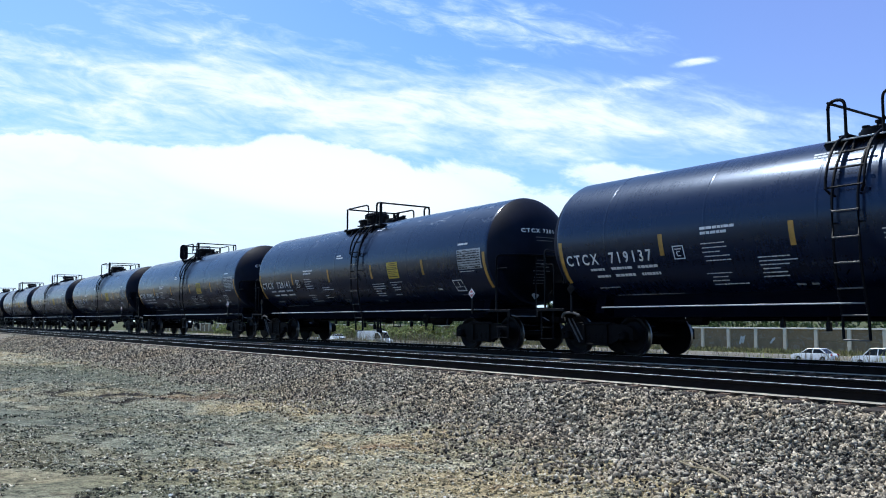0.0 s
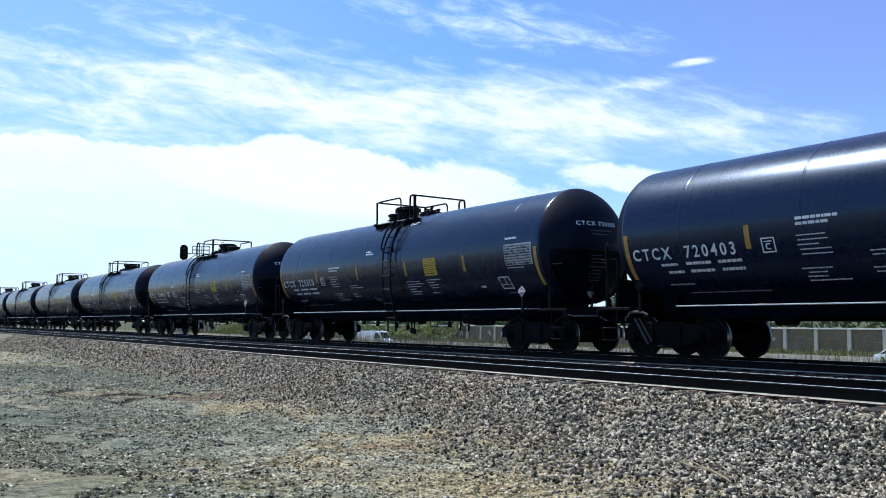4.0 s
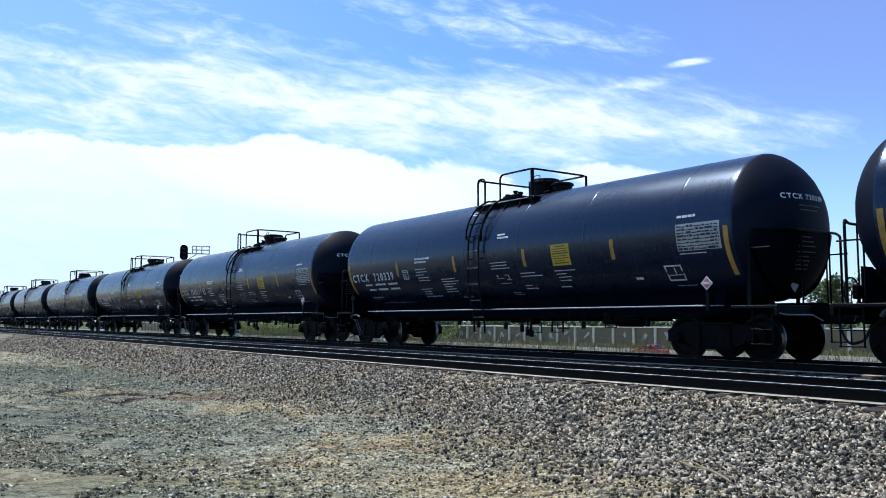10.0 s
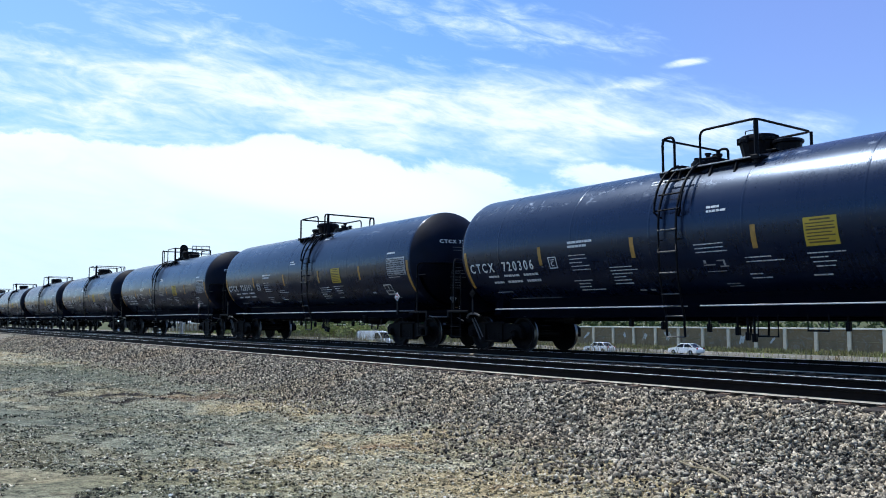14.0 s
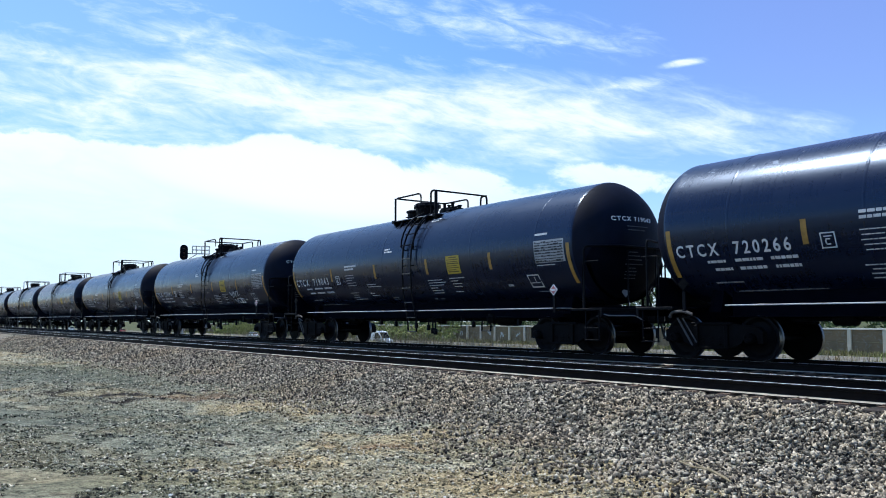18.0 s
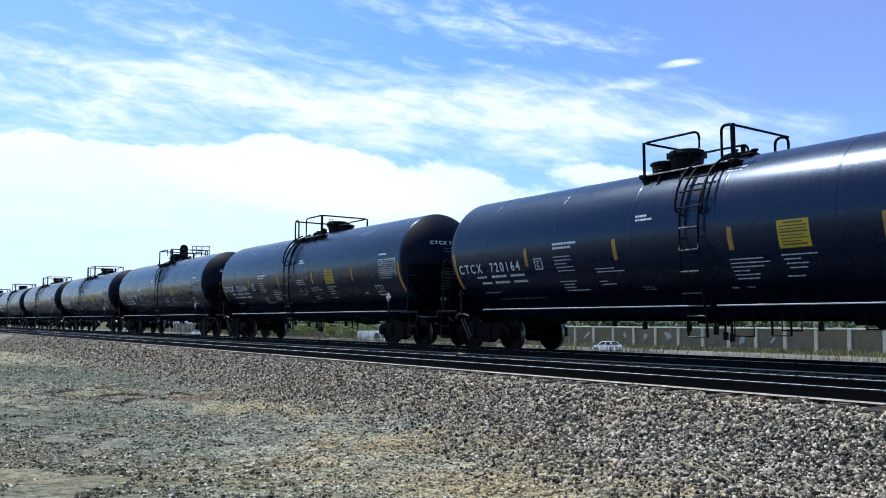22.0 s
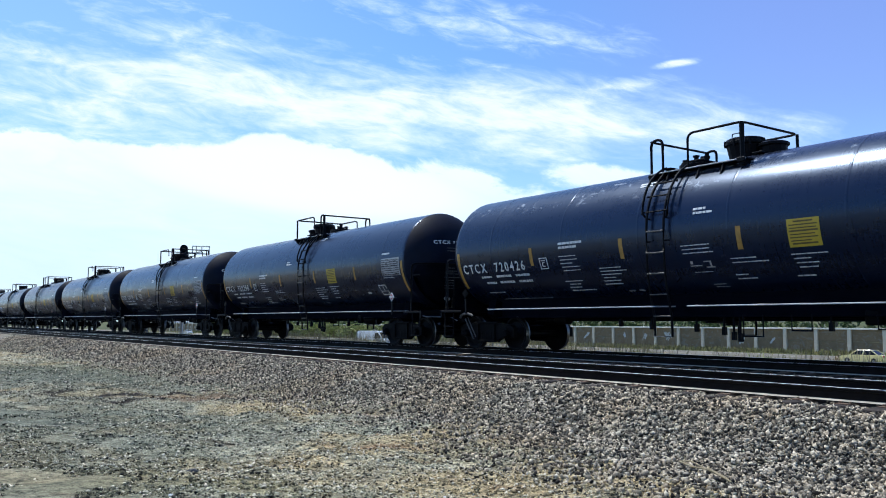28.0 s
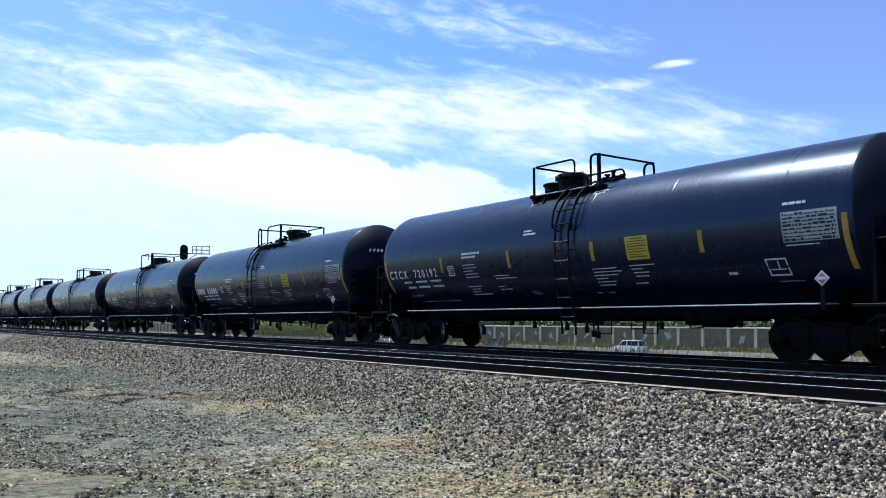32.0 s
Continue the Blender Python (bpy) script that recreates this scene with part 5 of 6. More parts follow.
            decal(bm, *sp(x0 + 0.24, x0 + 0.26), z0 + 0.125, z1 - 0.05, 0.008, side, 1)
        part("framed_mark", bm, M["white"], tank)
    table = part("inspection_table", decal(bmesh.new(), *sp(6.33, 7.40), 2.245, 2.80, 0.008, side, 5), M["table_white"], tank, "white stencilled inspection table")
    bm = bmesh.new()                                                            # dark cells and figures on the pale table
    rng = random.Random(5)
    for r in range(8):
        x = 6.355
        while x < 7.36:
            w = min(rng.choice((0.06, 0.09, 0.13, 0.20)), 7.385 - x)
            z = 2.262 + r * 0.066
            decal(bm, *sp(x, x + max(0.02, w - 0.022)), z, z + rng.choice((0.022, 0.034, 0.046)), 0.0125, side, 1)
            x += w
    tagged(part("table_text", bm, M["ink_black"], table), kind="stuff")


def tank_car(name_label, flip):
    """One car with all its parts; flip: the top gear stands the other way round."""
    car = thing("tank_car", name_label, "tank car", pose(0, TRACK_Y, RAIL), "tank cars of the train")
    tank = part("tank", MESH["tank"], None, car, "black jacketed tank")
    for x in (-6.12, -3.42, -1.02, 1.27, 3.66, 6.36):
        b = part("jacket_band", MESH["band"], None, tank)
        b.location = (x, 0, 0)
    for side in (-1, 1):
        markings(tank, side, flip)
    before = set(car.children)
    top_gear(car, flip)
    ladder(car, -0.44, -1)
    ladder(car, -0.36, 1)
    if flip:
        for ob in set(car.children) - before:
            ob.matrix_basis = pose(0.27, 0, 0, 0, 0, 180)
    for s in (-1, 1):
        car_end(car, s)
        truck(car, s * 6.87)
    underside(car, flip)
    return car


LABEL = "black tank car with white stencils and yellow panel, on rails"
PROTO = [tank_car(LABEL, False), tank_car(LABEL, True)]

# the train, from the front car back: number where it can be read, which way the top gear faces, worn shoulders
TRAIN = [(-6, "", 1, 0), (-5, "", 0, 0), (-4, "719137", 0, 0), (-3, "720141", 1, 1), (-2, "720403", 1, 0), (-1, "720350", 1, 0), (0, "720414", 0, 0), (1, "719150", 0, 0),
         (2, "720339", 0, 0), (3, "720331", 0, 1), (4, "720306", 0, 1), (5, "720392", 1, 1), (6, "720266", 0, 1), (7, "719043", 1, 0), (8, "719041", 1, 0),
         (9, "720164", 1, 0), (10, "720364", 0, 1), (11, "720318", 1, 0), (12, "", 0, 0), (13, "720426", 0, 1), (14, "720298", 1, 0), (15, "720194", 1, 1),
         (16, "720192", 1, 0), (17, "", 0, 0), (18, "", 1, 0), (19, "", 0, 1), (20, "", 1, 0), (21, "", 0, 0), (22, "", 1, 1), (23, "", 0, 0), (24, "", 1, 0)]
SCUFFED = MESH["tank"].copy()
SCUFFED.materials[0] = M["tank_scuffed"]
CARS = []
first = {0: True, 1: True}
for place, number, kind_of_top, worn in TRAIN:
    at = pose(-79.32 - PITCH * place, TRACK_Y, RAIL)
    if first[kind_of_top]:
        car = PROTO[kind_of_top]
        car.matrix_basis = at
        first[kind_of_top] = False
    else:
        car = copy_thing(PROTO[kind_of_top], at)
    CARS.append((place, number, worn, car))
for place, number, worn, car in CARS:
    tank = next(c for c in car.children if c.name.startswith("tank"))
    if worn:
        tank.data = SCUFFED
        tagged(car, "black tank car with scuffed shoulders, white stencils, yellow panel")
    if number:
        tagged(car, LABEL.replace("white stencils", "white car number"))
        tagged(part("car_number", lettering("CTCX  " + number, -7.41, -4.83, 2.115, 0.245), M["white"], tank, "white stencilled car number"), kind="stuff")
        tagged(part("end_number", end_lettering("CTCX " + number, 0.15, -0.82, 3.20), M["fresh_white"], tank), kind="stuff")
    else:
        bm = bmesh.new()
        for k in range(10):
            if k != 4:
                decal(bm, -7.40 + k * 0.27, -7.40 + k * 0.27 + 0.18, 2.09, 2.355, 0.009, -1, 2)
        tagged(part("car_number", bm, M["white"], tank, "white stencilled marks"), kind="stuff")
        bm = bmesh.new()
        for k in range(10):
            if k != 4:
                y = -0.82 + k * 0.128
                x = head_x(math.hypot(y, 0.52)) + 0.012
                box(bm, x - 0.006, x + 0.004, y, y + 0.09, 3.20, 3.31)
        tagged(part("end_number", bm, M["fresh_white"], tank), kind="stuff")
    bm = bmesh.new()                                                            # small writing on the front head
    lines = [(-0.42, 0.75, 3.06), (-0.40, 0.60, 2.97), (-0.42, 0.30, 2.43), (-0.48, 0.45, 2.34), (-0.48, 0.50, 2.25), (-0.50, 0.60, 2.14),
             (-0.42, 0.35, 2.05), (-0.44, 0.40, 1.97), (-0.44, 0.40, 1.89), (-0.42, 0.40, 1.81)]
    for y, w, z in lines:
        for k in range(int(w / 0.07)):
            c = y + k * 0.07
            x = head_x(math.hypot(c + 0.028, z - TANK_Z)) if z > 2.6 else shield_x(c + 0.028, z)
            box(bm, x - 0.01, x + 0.009, c, c + 0.055, z, z + 0.022)
    tagged(part("end_stencil", bm, M["dim_ink"], tank), kind="stuff")
    if number == "719041":                                                      # sprayed tag under the stripes
        bm = bmesh.new()
        for stroke in (((3.55, 2.1), (3.62, 1.95), (3.85, 2.1), (3.70, 1.85)), ((3.9, 1.9), (4.0, 2.12), (4.1, 1.9), (4.2, 2.1)), ((4.25, 2.1), (4.5, 2.14), (4.35, 1.92), (4.6, 1.98)),
                       ((3.75, 1.78), (3.9, 1.62), (4.05, 1.8), (4.15, 1.62)), ((4.2, 1.8), (4.45, 1.82), (4.4, 1.62), (4.2, 1.66)), ((4.5, 1.8), (4.75, 1.78), (4.7, 1.62), (4.5, 1.64), (4.5, 1.8))):
            tube(bm, [on_tank(x, z, 0.008) for x, z in stroke], 0.020, 5)
        part("paint_tag", bm, M["white"], tank, "sprayed white outline tag")


# ---------------------------------------------------------------- plants
def blades(rng, x, y, tall, lean, wide, base=None):
    """Upright tapering blades as triangles: roots at x, y."""
    n = len(x)
    a, b = rng.uniform(0, math.tau, n), rng.uniform(0, math.tau, n)
    z = height(x, y) - 0.03 if base is None else base
    w = np.stack([np.cos(a), np.sin(a), np.zeros(n)], -1) * wide[:, None] / 2
    root = np.stack([x, y, z], -1)
    tip = root + np.stack([np.cos(b) * lean * tall, np.sin(b) * lean * tall, tall], -1)
    mid = root * 0.45 + tip * 0.55 - np.stack([np.cos(b), np.sin(b), np.zeros(n)], -1) * (lean * tall * 0.15)[:, None]
    v = np.stack([root - w, root + w, mid + w * 0.7, tip, mid - w * 0.7], 1).reshape(-1, 3)
    i = np.arange(n)[:, None] * 5
    f = np.concatenate([i + [0, 1, 2], i + [0, 2, 4], i + [4, 2, 3]], 1).reshape(-1, 3)
    return v, f


def weeds():
    rng = np.random.default_rng(31)

    def clumps(count, x0, x1, y0, y1, spread, per):
        cx, cy = rng.uniform(x0, x1, count), rng.uniform(y0, y1, count)
        x, y = np.repeat(cx, per), np.repeat(cy, per)
        return x + rng.normal(0, spread, len(x)), y + rng.normal(0, spread, len(y))

    x, y = clumps(760, -110, -7, 18.9, 29, 0.25, 28)
    n = len(x)
    v, f = blades(rng, x, y, rng.uniform(0.18, 0.62, n), rng.uniform(0.05, 0.5, n), rng.uniform(0.012, 0.03, n))
    tagged(new("dry_grass", soup("dry_grass", v, f, M["straw"])), "dry straw-coloured grass along the railway", "grass", kind="stuff")
    x, y = clumps(170, -46, -12, 19.8, 27, 0.22, 10)
    n = len(x)
    v, f = blades(rng, x, y, rng.uniform(0.5, 1.15, n), rng.uniform(0.05, 0.35, n), rng.uniform(0.014, 0.03, n))
    x, y = clumps(180, -58, -21, 20.0, 28, 0.35, 12)
    n = len(x)
    v2, f2 = blades(rng, x, y, rng.uniform(0.7, 1.5, n), rng.uniform(0.03, 0.32, n), rng.uniform(0.016, 0.034, n))
    tagged(new("tall_weeds", soup("tall_weeds", np.concatenate([v, v2]), np.concatenate([f, f2 + len(v)]), M["stem"])), "tall dead brown weed stems behind the track", "weeds", kind="stuff")
    x, y = clumps(520, -120, -12, 24, 72, 0.5, 20)
    n = len(x)
    v, f = blades(rng, x, y, rng.uniform(0.15, 0.45, n), rng.uniform(0.05, 0.5, n), rng.uniform(0.012, 0.032, n) * (1 + 0.02 * y))
    tagged(new("verge_grass", soup("verge_grass", v, f, M["bush"])), "yellow-green grass on the highway verge", "grass", kind="stuff")
    # rank growth at the foot of the wall
    x, y = clumps(1700, -330, -20, 103.6, 111.4, 0.6, 14)
    n = len(x)
    v, f = blades(rng, x, y, rng.uniform(0.15, 0.75, n), rng.uniform(0.05, 0.5, n), rng.uniform(0.08, 0.18, n))
    tagged(new("wall_foot_grass", soup("wall_foot_grass", v, f, M["rank"])), "rank olive-yellow growth along the foot of the wall", "grass", kind="stuff")


weeds()


def leaf_cloud(rng, centres, radii, count, size):
    """Small leaf quads round a set of branch ends."""
    k = rng.integers(0, len(centres), count)
    d = rng.normal(size=(count, 3))
    d /= np.linalg.norm(d, axis=1, keepdims=True)
    p = centres[k] + d * (radii[k] * rng.uniform(0.35, 1.05, count))[:, None]
    a, b = rng.normal(size=(count, 3)), rng.normal(size=(count, 3))
    a /= np.linalg.norm(a, axis=1, keepdims=True)
    b -= (a * b).sum(1, keepdims=True) * a
    b /= np.linalg.norm(b, axis=1, keepdims=True)
    s = size * rng.uniform(0.6, 1.3, count)[:, None]
    v = np.stack([p - a * s, p - b * s * 0.5, p + a * s, p + b * s * 0.5], 1).reshape(-1, 3)
    return v, np.arange(count * 4).reshape(-1, 4)


def tree(label, tall, seed, leaf="leaf", bush=False):
    """Tapered trunk, forking limbs and an uneven crown of leaves."""
    rng = np.random.default_rng(seed)
    ob = thing("bush" if bush else "tree", label, "bush" if bush else "tree")
    bm = bmesh.new()
    ends, sizes = [], []
    fork = tall * (0.08 if bush else 0.3)
    if not bush:
        top = Vector((rng.uniform(-0.3, 0.3), rng.uniform(-0.3, 0.3), tall * 0.75))
        for k in range(6):
            p, q = top * (k / 6), top * ((k + 1) / 6)
            r = tall * 0.022 * (1 - k / 7.5)
            tube(bm, [p, q], r, 8)
    for k in range(11 if not bush else 9):
        a = k * 2.4 + rng.uniform(-0.4, 0.4)
        z0 = fork + (tall * 0.42 * rng.random() if not bush else 0)
        reach = tall * rng.uniform(0.16, 0.34) * (1.5 if bush else 1)
        up = tall * rng.uniform(0.10, 0.34) * (1.9 if bush else 1)
        tip = Vector((math.cos(a) * reach, math.sin(a) * reach, z0 + up))
        mid = Vector((math.cos(a) * reach * 0.45, math.sin(a) * reach * 0.45, z0 + up * 0.6))
        tube(bm, [(0, 0, z0), mid, tip], tall * 0.008, 6)
        for m in (mid, tip):
            ends.append(m + Vector(rng.normal(0, tall * 0.02, 3)))
            sizes.append(tall * rng.uniform(0.07, 0.14))
    part("trunk", bm, M["bark"], ob)
    c = np.array([tuple(e) for e in ends] + ([] if bush else [(0, 0, tall * 0.86), (0.3, 0.2, tall * 0.76)]))
    r = np.array(sizes + ([] if bush else [tall * 0.11, tall * 0.14]))
    v, f = leaf_cloud(rng, c, r, 1500 if not bush else 1100, tall * (0.026 if not bush else 0.045))
    part("crown", soup("crown", v, f, M[leaf]), None, ob)
    return ob


def plant_row():
    rng = random.Random(8)
    protos = [tree("green roadside tree behind the concrete wall", h, s) for h, s in ((12.5, 41), (9.5, 42), (11.0, 43))]
    spots = [(-172 + k * 8.4 + rng.uniform(-3, 3), 124 + rng.uniform(-4, 18)) for k in range(26)]
    for k, (x, y) in enumerate(spots):
        at = pose(x, y, float(height(x, y)), 0, 0, rng.uniform(0, 360))
        if k < 3:
            protos[k].matrix_basis = at
            tagged(protos[k], group="trees behind the wall")
        else:
            copy_thing(protos[k % 3], at)
    small = [tree("yellow-green bush between highway and wall", h, s, "bush", True) for h, s in ((4.6, 51), (3.9, 52))]
    places = [(-178 - k * 6.6 + rng.uniform(-2, 2), 105.5 + rng.uniform(-1.5, 3)) for k in range(14)]
    for k, (x, y) in enumerate(places):
        at = pose(x, y, float(height(x, y)), 0, 0, rng.uniform(0, 360))
        if k < 2:
            small[k].matrix_basis = at
            tagged(small[k], group="bushes by the wall")
        else:
            copy_thing(small[k % 2], at)
    # clipped-looking scrub that tops the wall
    r = np.random.default_rng(61)
    n = 2200
    c = np.stack([r.uniform(-340, 40, n), r.uniform(114.5, 121, n), r.uniform(-1.6, 2.0, n)], -1)
    v, f = leaf_cloud(r, c, r.uniform(0.5, 1.4, n), 46000, 0.32)
    tagged(new("scrub", soup("scrub", v, f, M["leaf"])), "dark green scrub growing behind the wall", "shrub", kind="stuff")
    n = 420                                                                     # low hedge on the highway side, farther up the line
    c = np.stack([r.uniform(-285, -146, n), r.uniform(103.5, 110, n), r.uniform(-3.1, 0.4, n)], -1)
    v, f = leaf_cloud(r, c, r.uniform(0.6, 1.5, n), 21000, 0.30)
    tagged(new("hedge", soup("hedge", v, f, M["bush"])), "bright yellow-green hedge between highway and wall", "hedge", kind="stuff")


plant_row()


# ---------------------------------------------------------------- signal beside the track
def signal():
    mast = thing("railway_signal", "black hooded railway signal on a steel mast behind the train", "railway signal", pose(-61.6, 20.1, float(height(-61.6, 20.1)), 0, 0, 74))
    up = RAIL - float(height(-61.6, 20.1))
    bm = turned(bmesh.new(), [(0, 0.0), (0, 0.12), (up + 6.2, 0.09), (up + 6.2, 0.0)], "Z", 14)
    part("pole", bm, M["galv"], mast, "", True)
    bm = box(bmesh.new(), -0.35, 0.35, -0.35, 0.35, -0.1, 0.3, 0.03)
    part("foundation", bm, M["post"], mast)
    # oblong backing plate with three hooded lamps, facing down the line
    bm = bmesh.new()
    z0, z1, r = up + 5.62, up + 6.20, 0.29
    pts = [(r * math.cos(a), z1 + r * math.sin(a)) for a in [radians(d) for d in range(0, 181, 15)]] + [(r * math.cos(a), z0 + r * math.sin(a)) for a in [radians(d) for d in range(180, 361, 15)]]
    extruded(bm, pts, -0.24, -0.20)
    box(bm, -0.16, 0.16, -0.20, -0.02, z0 - 0.12, z1 + 0.12, 0.02)
    head = part("signal_head", bm, M["black"], mast, "black oblong target plate")
    for z in (z0 - 0.02, (z0 + z1) / 2, z1 + 0.02):
        bm = turned(bmesh.new(), [(-0.255, 0.0), (-0.25, 0.06), (-0.24, 0.10), (-0.235, 0.10)], "Y", 16, (0, 0, z))
        part("lens", bm, M["lens"], head, "dark unlit lens", True)
        bm = bmesh.new()
        rows = []
        for y, rr in ((-0.24, 0.12), (-0.52, 0.125)):
            rows.append([bm.verts.new((rr * math.cos(a), y, z + rr * math.sin(a))) for a in [radians(d) for d in range(-30, 211, 20)]])
        for i in range(len(rows[0]) - 1):
            bm.faces.new((rows[0][i], rows[0][i + 1], rows[1][i + 1], rows[1][i]))
        bmesh.ops.solidify(bm, geom=bm.faces[:], thickness=0.006)
        part("visor", bm, M["black"], head)
    bm = bmesh.new()                                                            # service arm with its cage
    tube(bm, [(0, 0, up + 5.86), (1.9, 0.05, up + 5.86)], 0.04, 8)
    tube(bm, [(0, 0, up + 5.2), (1.0, 0.02, up + 5.86)], 0.03, 8)
    part("bracket_arm", bm, M["galv"], mast)
    bm = bmesh.new()
    for x in (0.62, 0.9, 1.3, 1.85):
        for y in (-0.25, 0.25):
            tube(bm, [(x, y, up + 5.86), (x, y, up + 6.42)], 0.02, 6)
    for z in (up + 6.14, up + 6.42):
        tube(bm, [(0.62, -0.25, z), (1.85, -0.25, z), (1.85, 0.25, z), (0.62, 0.25, z)], 0.02, 6, True)
    part("arm_cage", bm, M["galv"], mast)
    bm = bmesh.new()
    for s in (-0.18, 0.18):
        tube(bm, [(s, 0.22, 0.2), (s, 0.22, up + 6.1)], 0.018, 6)
    for k in range(18):
        tube(bm, [(-0.18, 0.22, 0.5 + k * 0.33), (0.18, 0.22, 0.5 + k * 0.33)], 0.014, 5)
    part("service_ladder", bm, M["galv"], mast)


signal()


# ---------------------------------------------------------------- road vehicles
SHAPES = {
    "sedan": dict(length=4.7, width=1.8, tall=1.45, lower=[(-2.35, 0.42), (-2.33, 0.75), (-2.15, 0.92), (-1.2, 0.98), (1.0, 0.96), (2.0, 0.84), (2.32, 0.68), (2.35, 0.40), (2.2, 0.24), (-2.2, 0.24)],
                  cabin=[(-1.75, 0.95), (-1.05, 1.40), (-0.1, 1.45), (0.45, 1.40), (1.15, 0.95)], axles=(-1.38, 1.40), tyre=0.33),
    "suv": dict(length=4.8, width=1.9, tall=1.80, lower=[(-2.4, 0.45), (-2.4, 0.95), (-2.3, 1.12), (-1.0, 1.14), (1.0, 1.12), (2.1, 1.02), (2.36, 0.80), (2.4, 0.45), (2.2, 0.30), (-2.2, 0.30)],
                cabin=[(-2.32, 1.10), (-2.10, 1.72), (-1.6, 1.80), (0.2, 1.80), (0.55, 1.70), (1.2, 1.10)], axles=(-1.45, 1.45), tyre=0.37),
    "pickup": dict(length=5.6, width=1.95, tall=1.85, lower=[(-2.8, 0.55), (-2.8, 1.10), (-0.55, 1.12), (1.2, 1.12), (2.55, 1.04), (2.78, 0.85), (2.8, 0.50), (2.6, 0.36), (-2.6, 0.42)],
                   cabin=[(-0.62, 1.10), (-0.55, 1.72), (-0.3, 1.84), (0.5, 1.84), (0.75, 1.76), (1.35, 1.10)], axles=(-1.75, 1.75), tyre=0.40),
    "van": dict(length=5.4, width=2.0, tall=2.4, lower=[(-2.7, 0.40), (-2.7, 2.20), (-2.5, 2.40), (1.0, 2.40), (1.35, 2.28), (2.0, 1.30), (2.6, 1.05), (2.7, 0.75), (2.7, 0.40), (2.5, 0.30), (-2.5, 0.30)],
                cabin=[(0.55, 1.35), (0.75, 2.10), (1.30, 2.10), (1.86, 1.35)], axles=(-1.7, 1.75), tyre=0.36),
}


def vehicle(shape, paint, label, at):
    d = SHAPES[shape]
    car = thing({"sedan": "car", "suv": "sport_utility_vehicle", "pickup": "pickup_truck", "van": "van"}[shape], label, {"sedan": "car", "suv": "car", "pickup": "pickup", "van": "van"}[shape], at)
    h = d["width"] / 2
    bm = extruded(bmesh.new(), d["lower"], -h, h)
    bmesh.ops.bevel(bm, geom=[e for e in bm.edges if abs(e.verts[0].co.y - e.verts[1].co.y) < 0.01], offset=0.07, segments=2, affect="EDGES")
    if shape == "pickup":
        box(bm, -2.7, -0.75, -h + 0.12, h - 0.12, 1.10, 1.17, 0.01)
    part("body", bm, M[paint], car, "", True)
    if shape != "van":
        roof = [(x * 0.93, z) for x, z in d["cabin"]]
        bm = extruded(bmesh.new(), d["cabin"], -h + 0.13, h - 0.13)
        for v in bm.verts:
            if v.co.z > d["cabin"][0][1] + 0.2:
                v.co.y *= 0.84
        part("cabin_glass", bm, M["glass"], car, "dark tinted windows")
        z = d["tall"]
        top = [p for p in d["cabin"] if p[1] > z - 0.13]
        bm = box(bmesh.new(), top[0][0] - 0.02, top[-1][0] + 0.02, -h * 0.73, h * 0.73, z - 0.06, z + 0.015, 0.03)
        part("roof", bm, M[paint], car)
        for x0, z0, x1, z1 in ((d["cabin"][0][0], d["cabin"][0][1], top[0][0], z - 0.03), (d["cabin"][-1][0], d["cabin"][-1][1], top[-1][0], z - 0.03), (-0.2, d["cabin"][0][1], -0.25, z - 0.03)):
            for s in (-1, 1):
                part("pillar", tube(bmesh.new(), [(x0, s * (h - 0.12), z0), (x1, s * (h - 0.13) * 0.85, z1)], 0.045, 6), M[paint], car)
    else:
        for s in (-1, 1):
            bm = extruded(bmesh.new(), d["cabin"], s * (h + 0.004) - 0.006, s * (h + 0.004) + 0.006)
            part("side_window", bm, M["glass"], car, "dark side window")
        bm = bmesh.new()
        bm.faces.new([bm.verts.new(p) for p in ((1.42, -0.85, 2.18), (1.42, 0.85, 2.18), (1.98, 0.9, 1.36), (1.98, -0.9, 1.36))])
        bmesh.ops.solidify(bm, geom=bm.faces[:], thickness=0.02)
        part("windscreen", bm, M["glass"], car, "dark windscreen")
    r = d["tyre"]
    for x in d["axles"]:
        for s in (-1, 1):
            bm = turned(bmesh.new(), [(-0.11, r * 0.62), (-0.11, r * 0.95), (-0.07, r), (0.07, r), (0.11, r * 0.95), (0.11, r * 0.62)], "Y", 20, (x, s * (h - 0.10), r))
            tyre = part("wheel", bm, M["rubber"], car, "", True)
            bm = turned(bmesh.new(), [(-0.10, 0.0), (-0.12, r * 0.2), (-0.09, r * 0.63), (0.09, r * 0.63), (0.12, r * 0.2), (0.10, 0.0)], "Y", 14, (x, s * (h - 0.10), r))
            part("rim", bm, M["alloy"], tyre)
    e = d["length"] / 2
    for s in (-1, 1):
        part("headlight", box(bmesh.new(), e - 0.16, e - 0.015, s * (h - 0.28) - 0.16, s * (h - 0.28) + 0.16, 0.62, 0.76, 0.02), M["lamp_clear"], car)
        part("tail_light", box(bmesh.new(), -e + 0.0, -e + 0.12, s * (h - 0.22) - 0.13, s * (h - 0.22) + 0.13, 0.72, 0.92, 0.02), M["lamp_red"], car)
    part("bumper", box(bmesh.new(), e - 0.12, e + 0.04, -h + 0.1, h - 0.1, 0.36, 0.52, 0.03), M["rubber"], car)
    return car


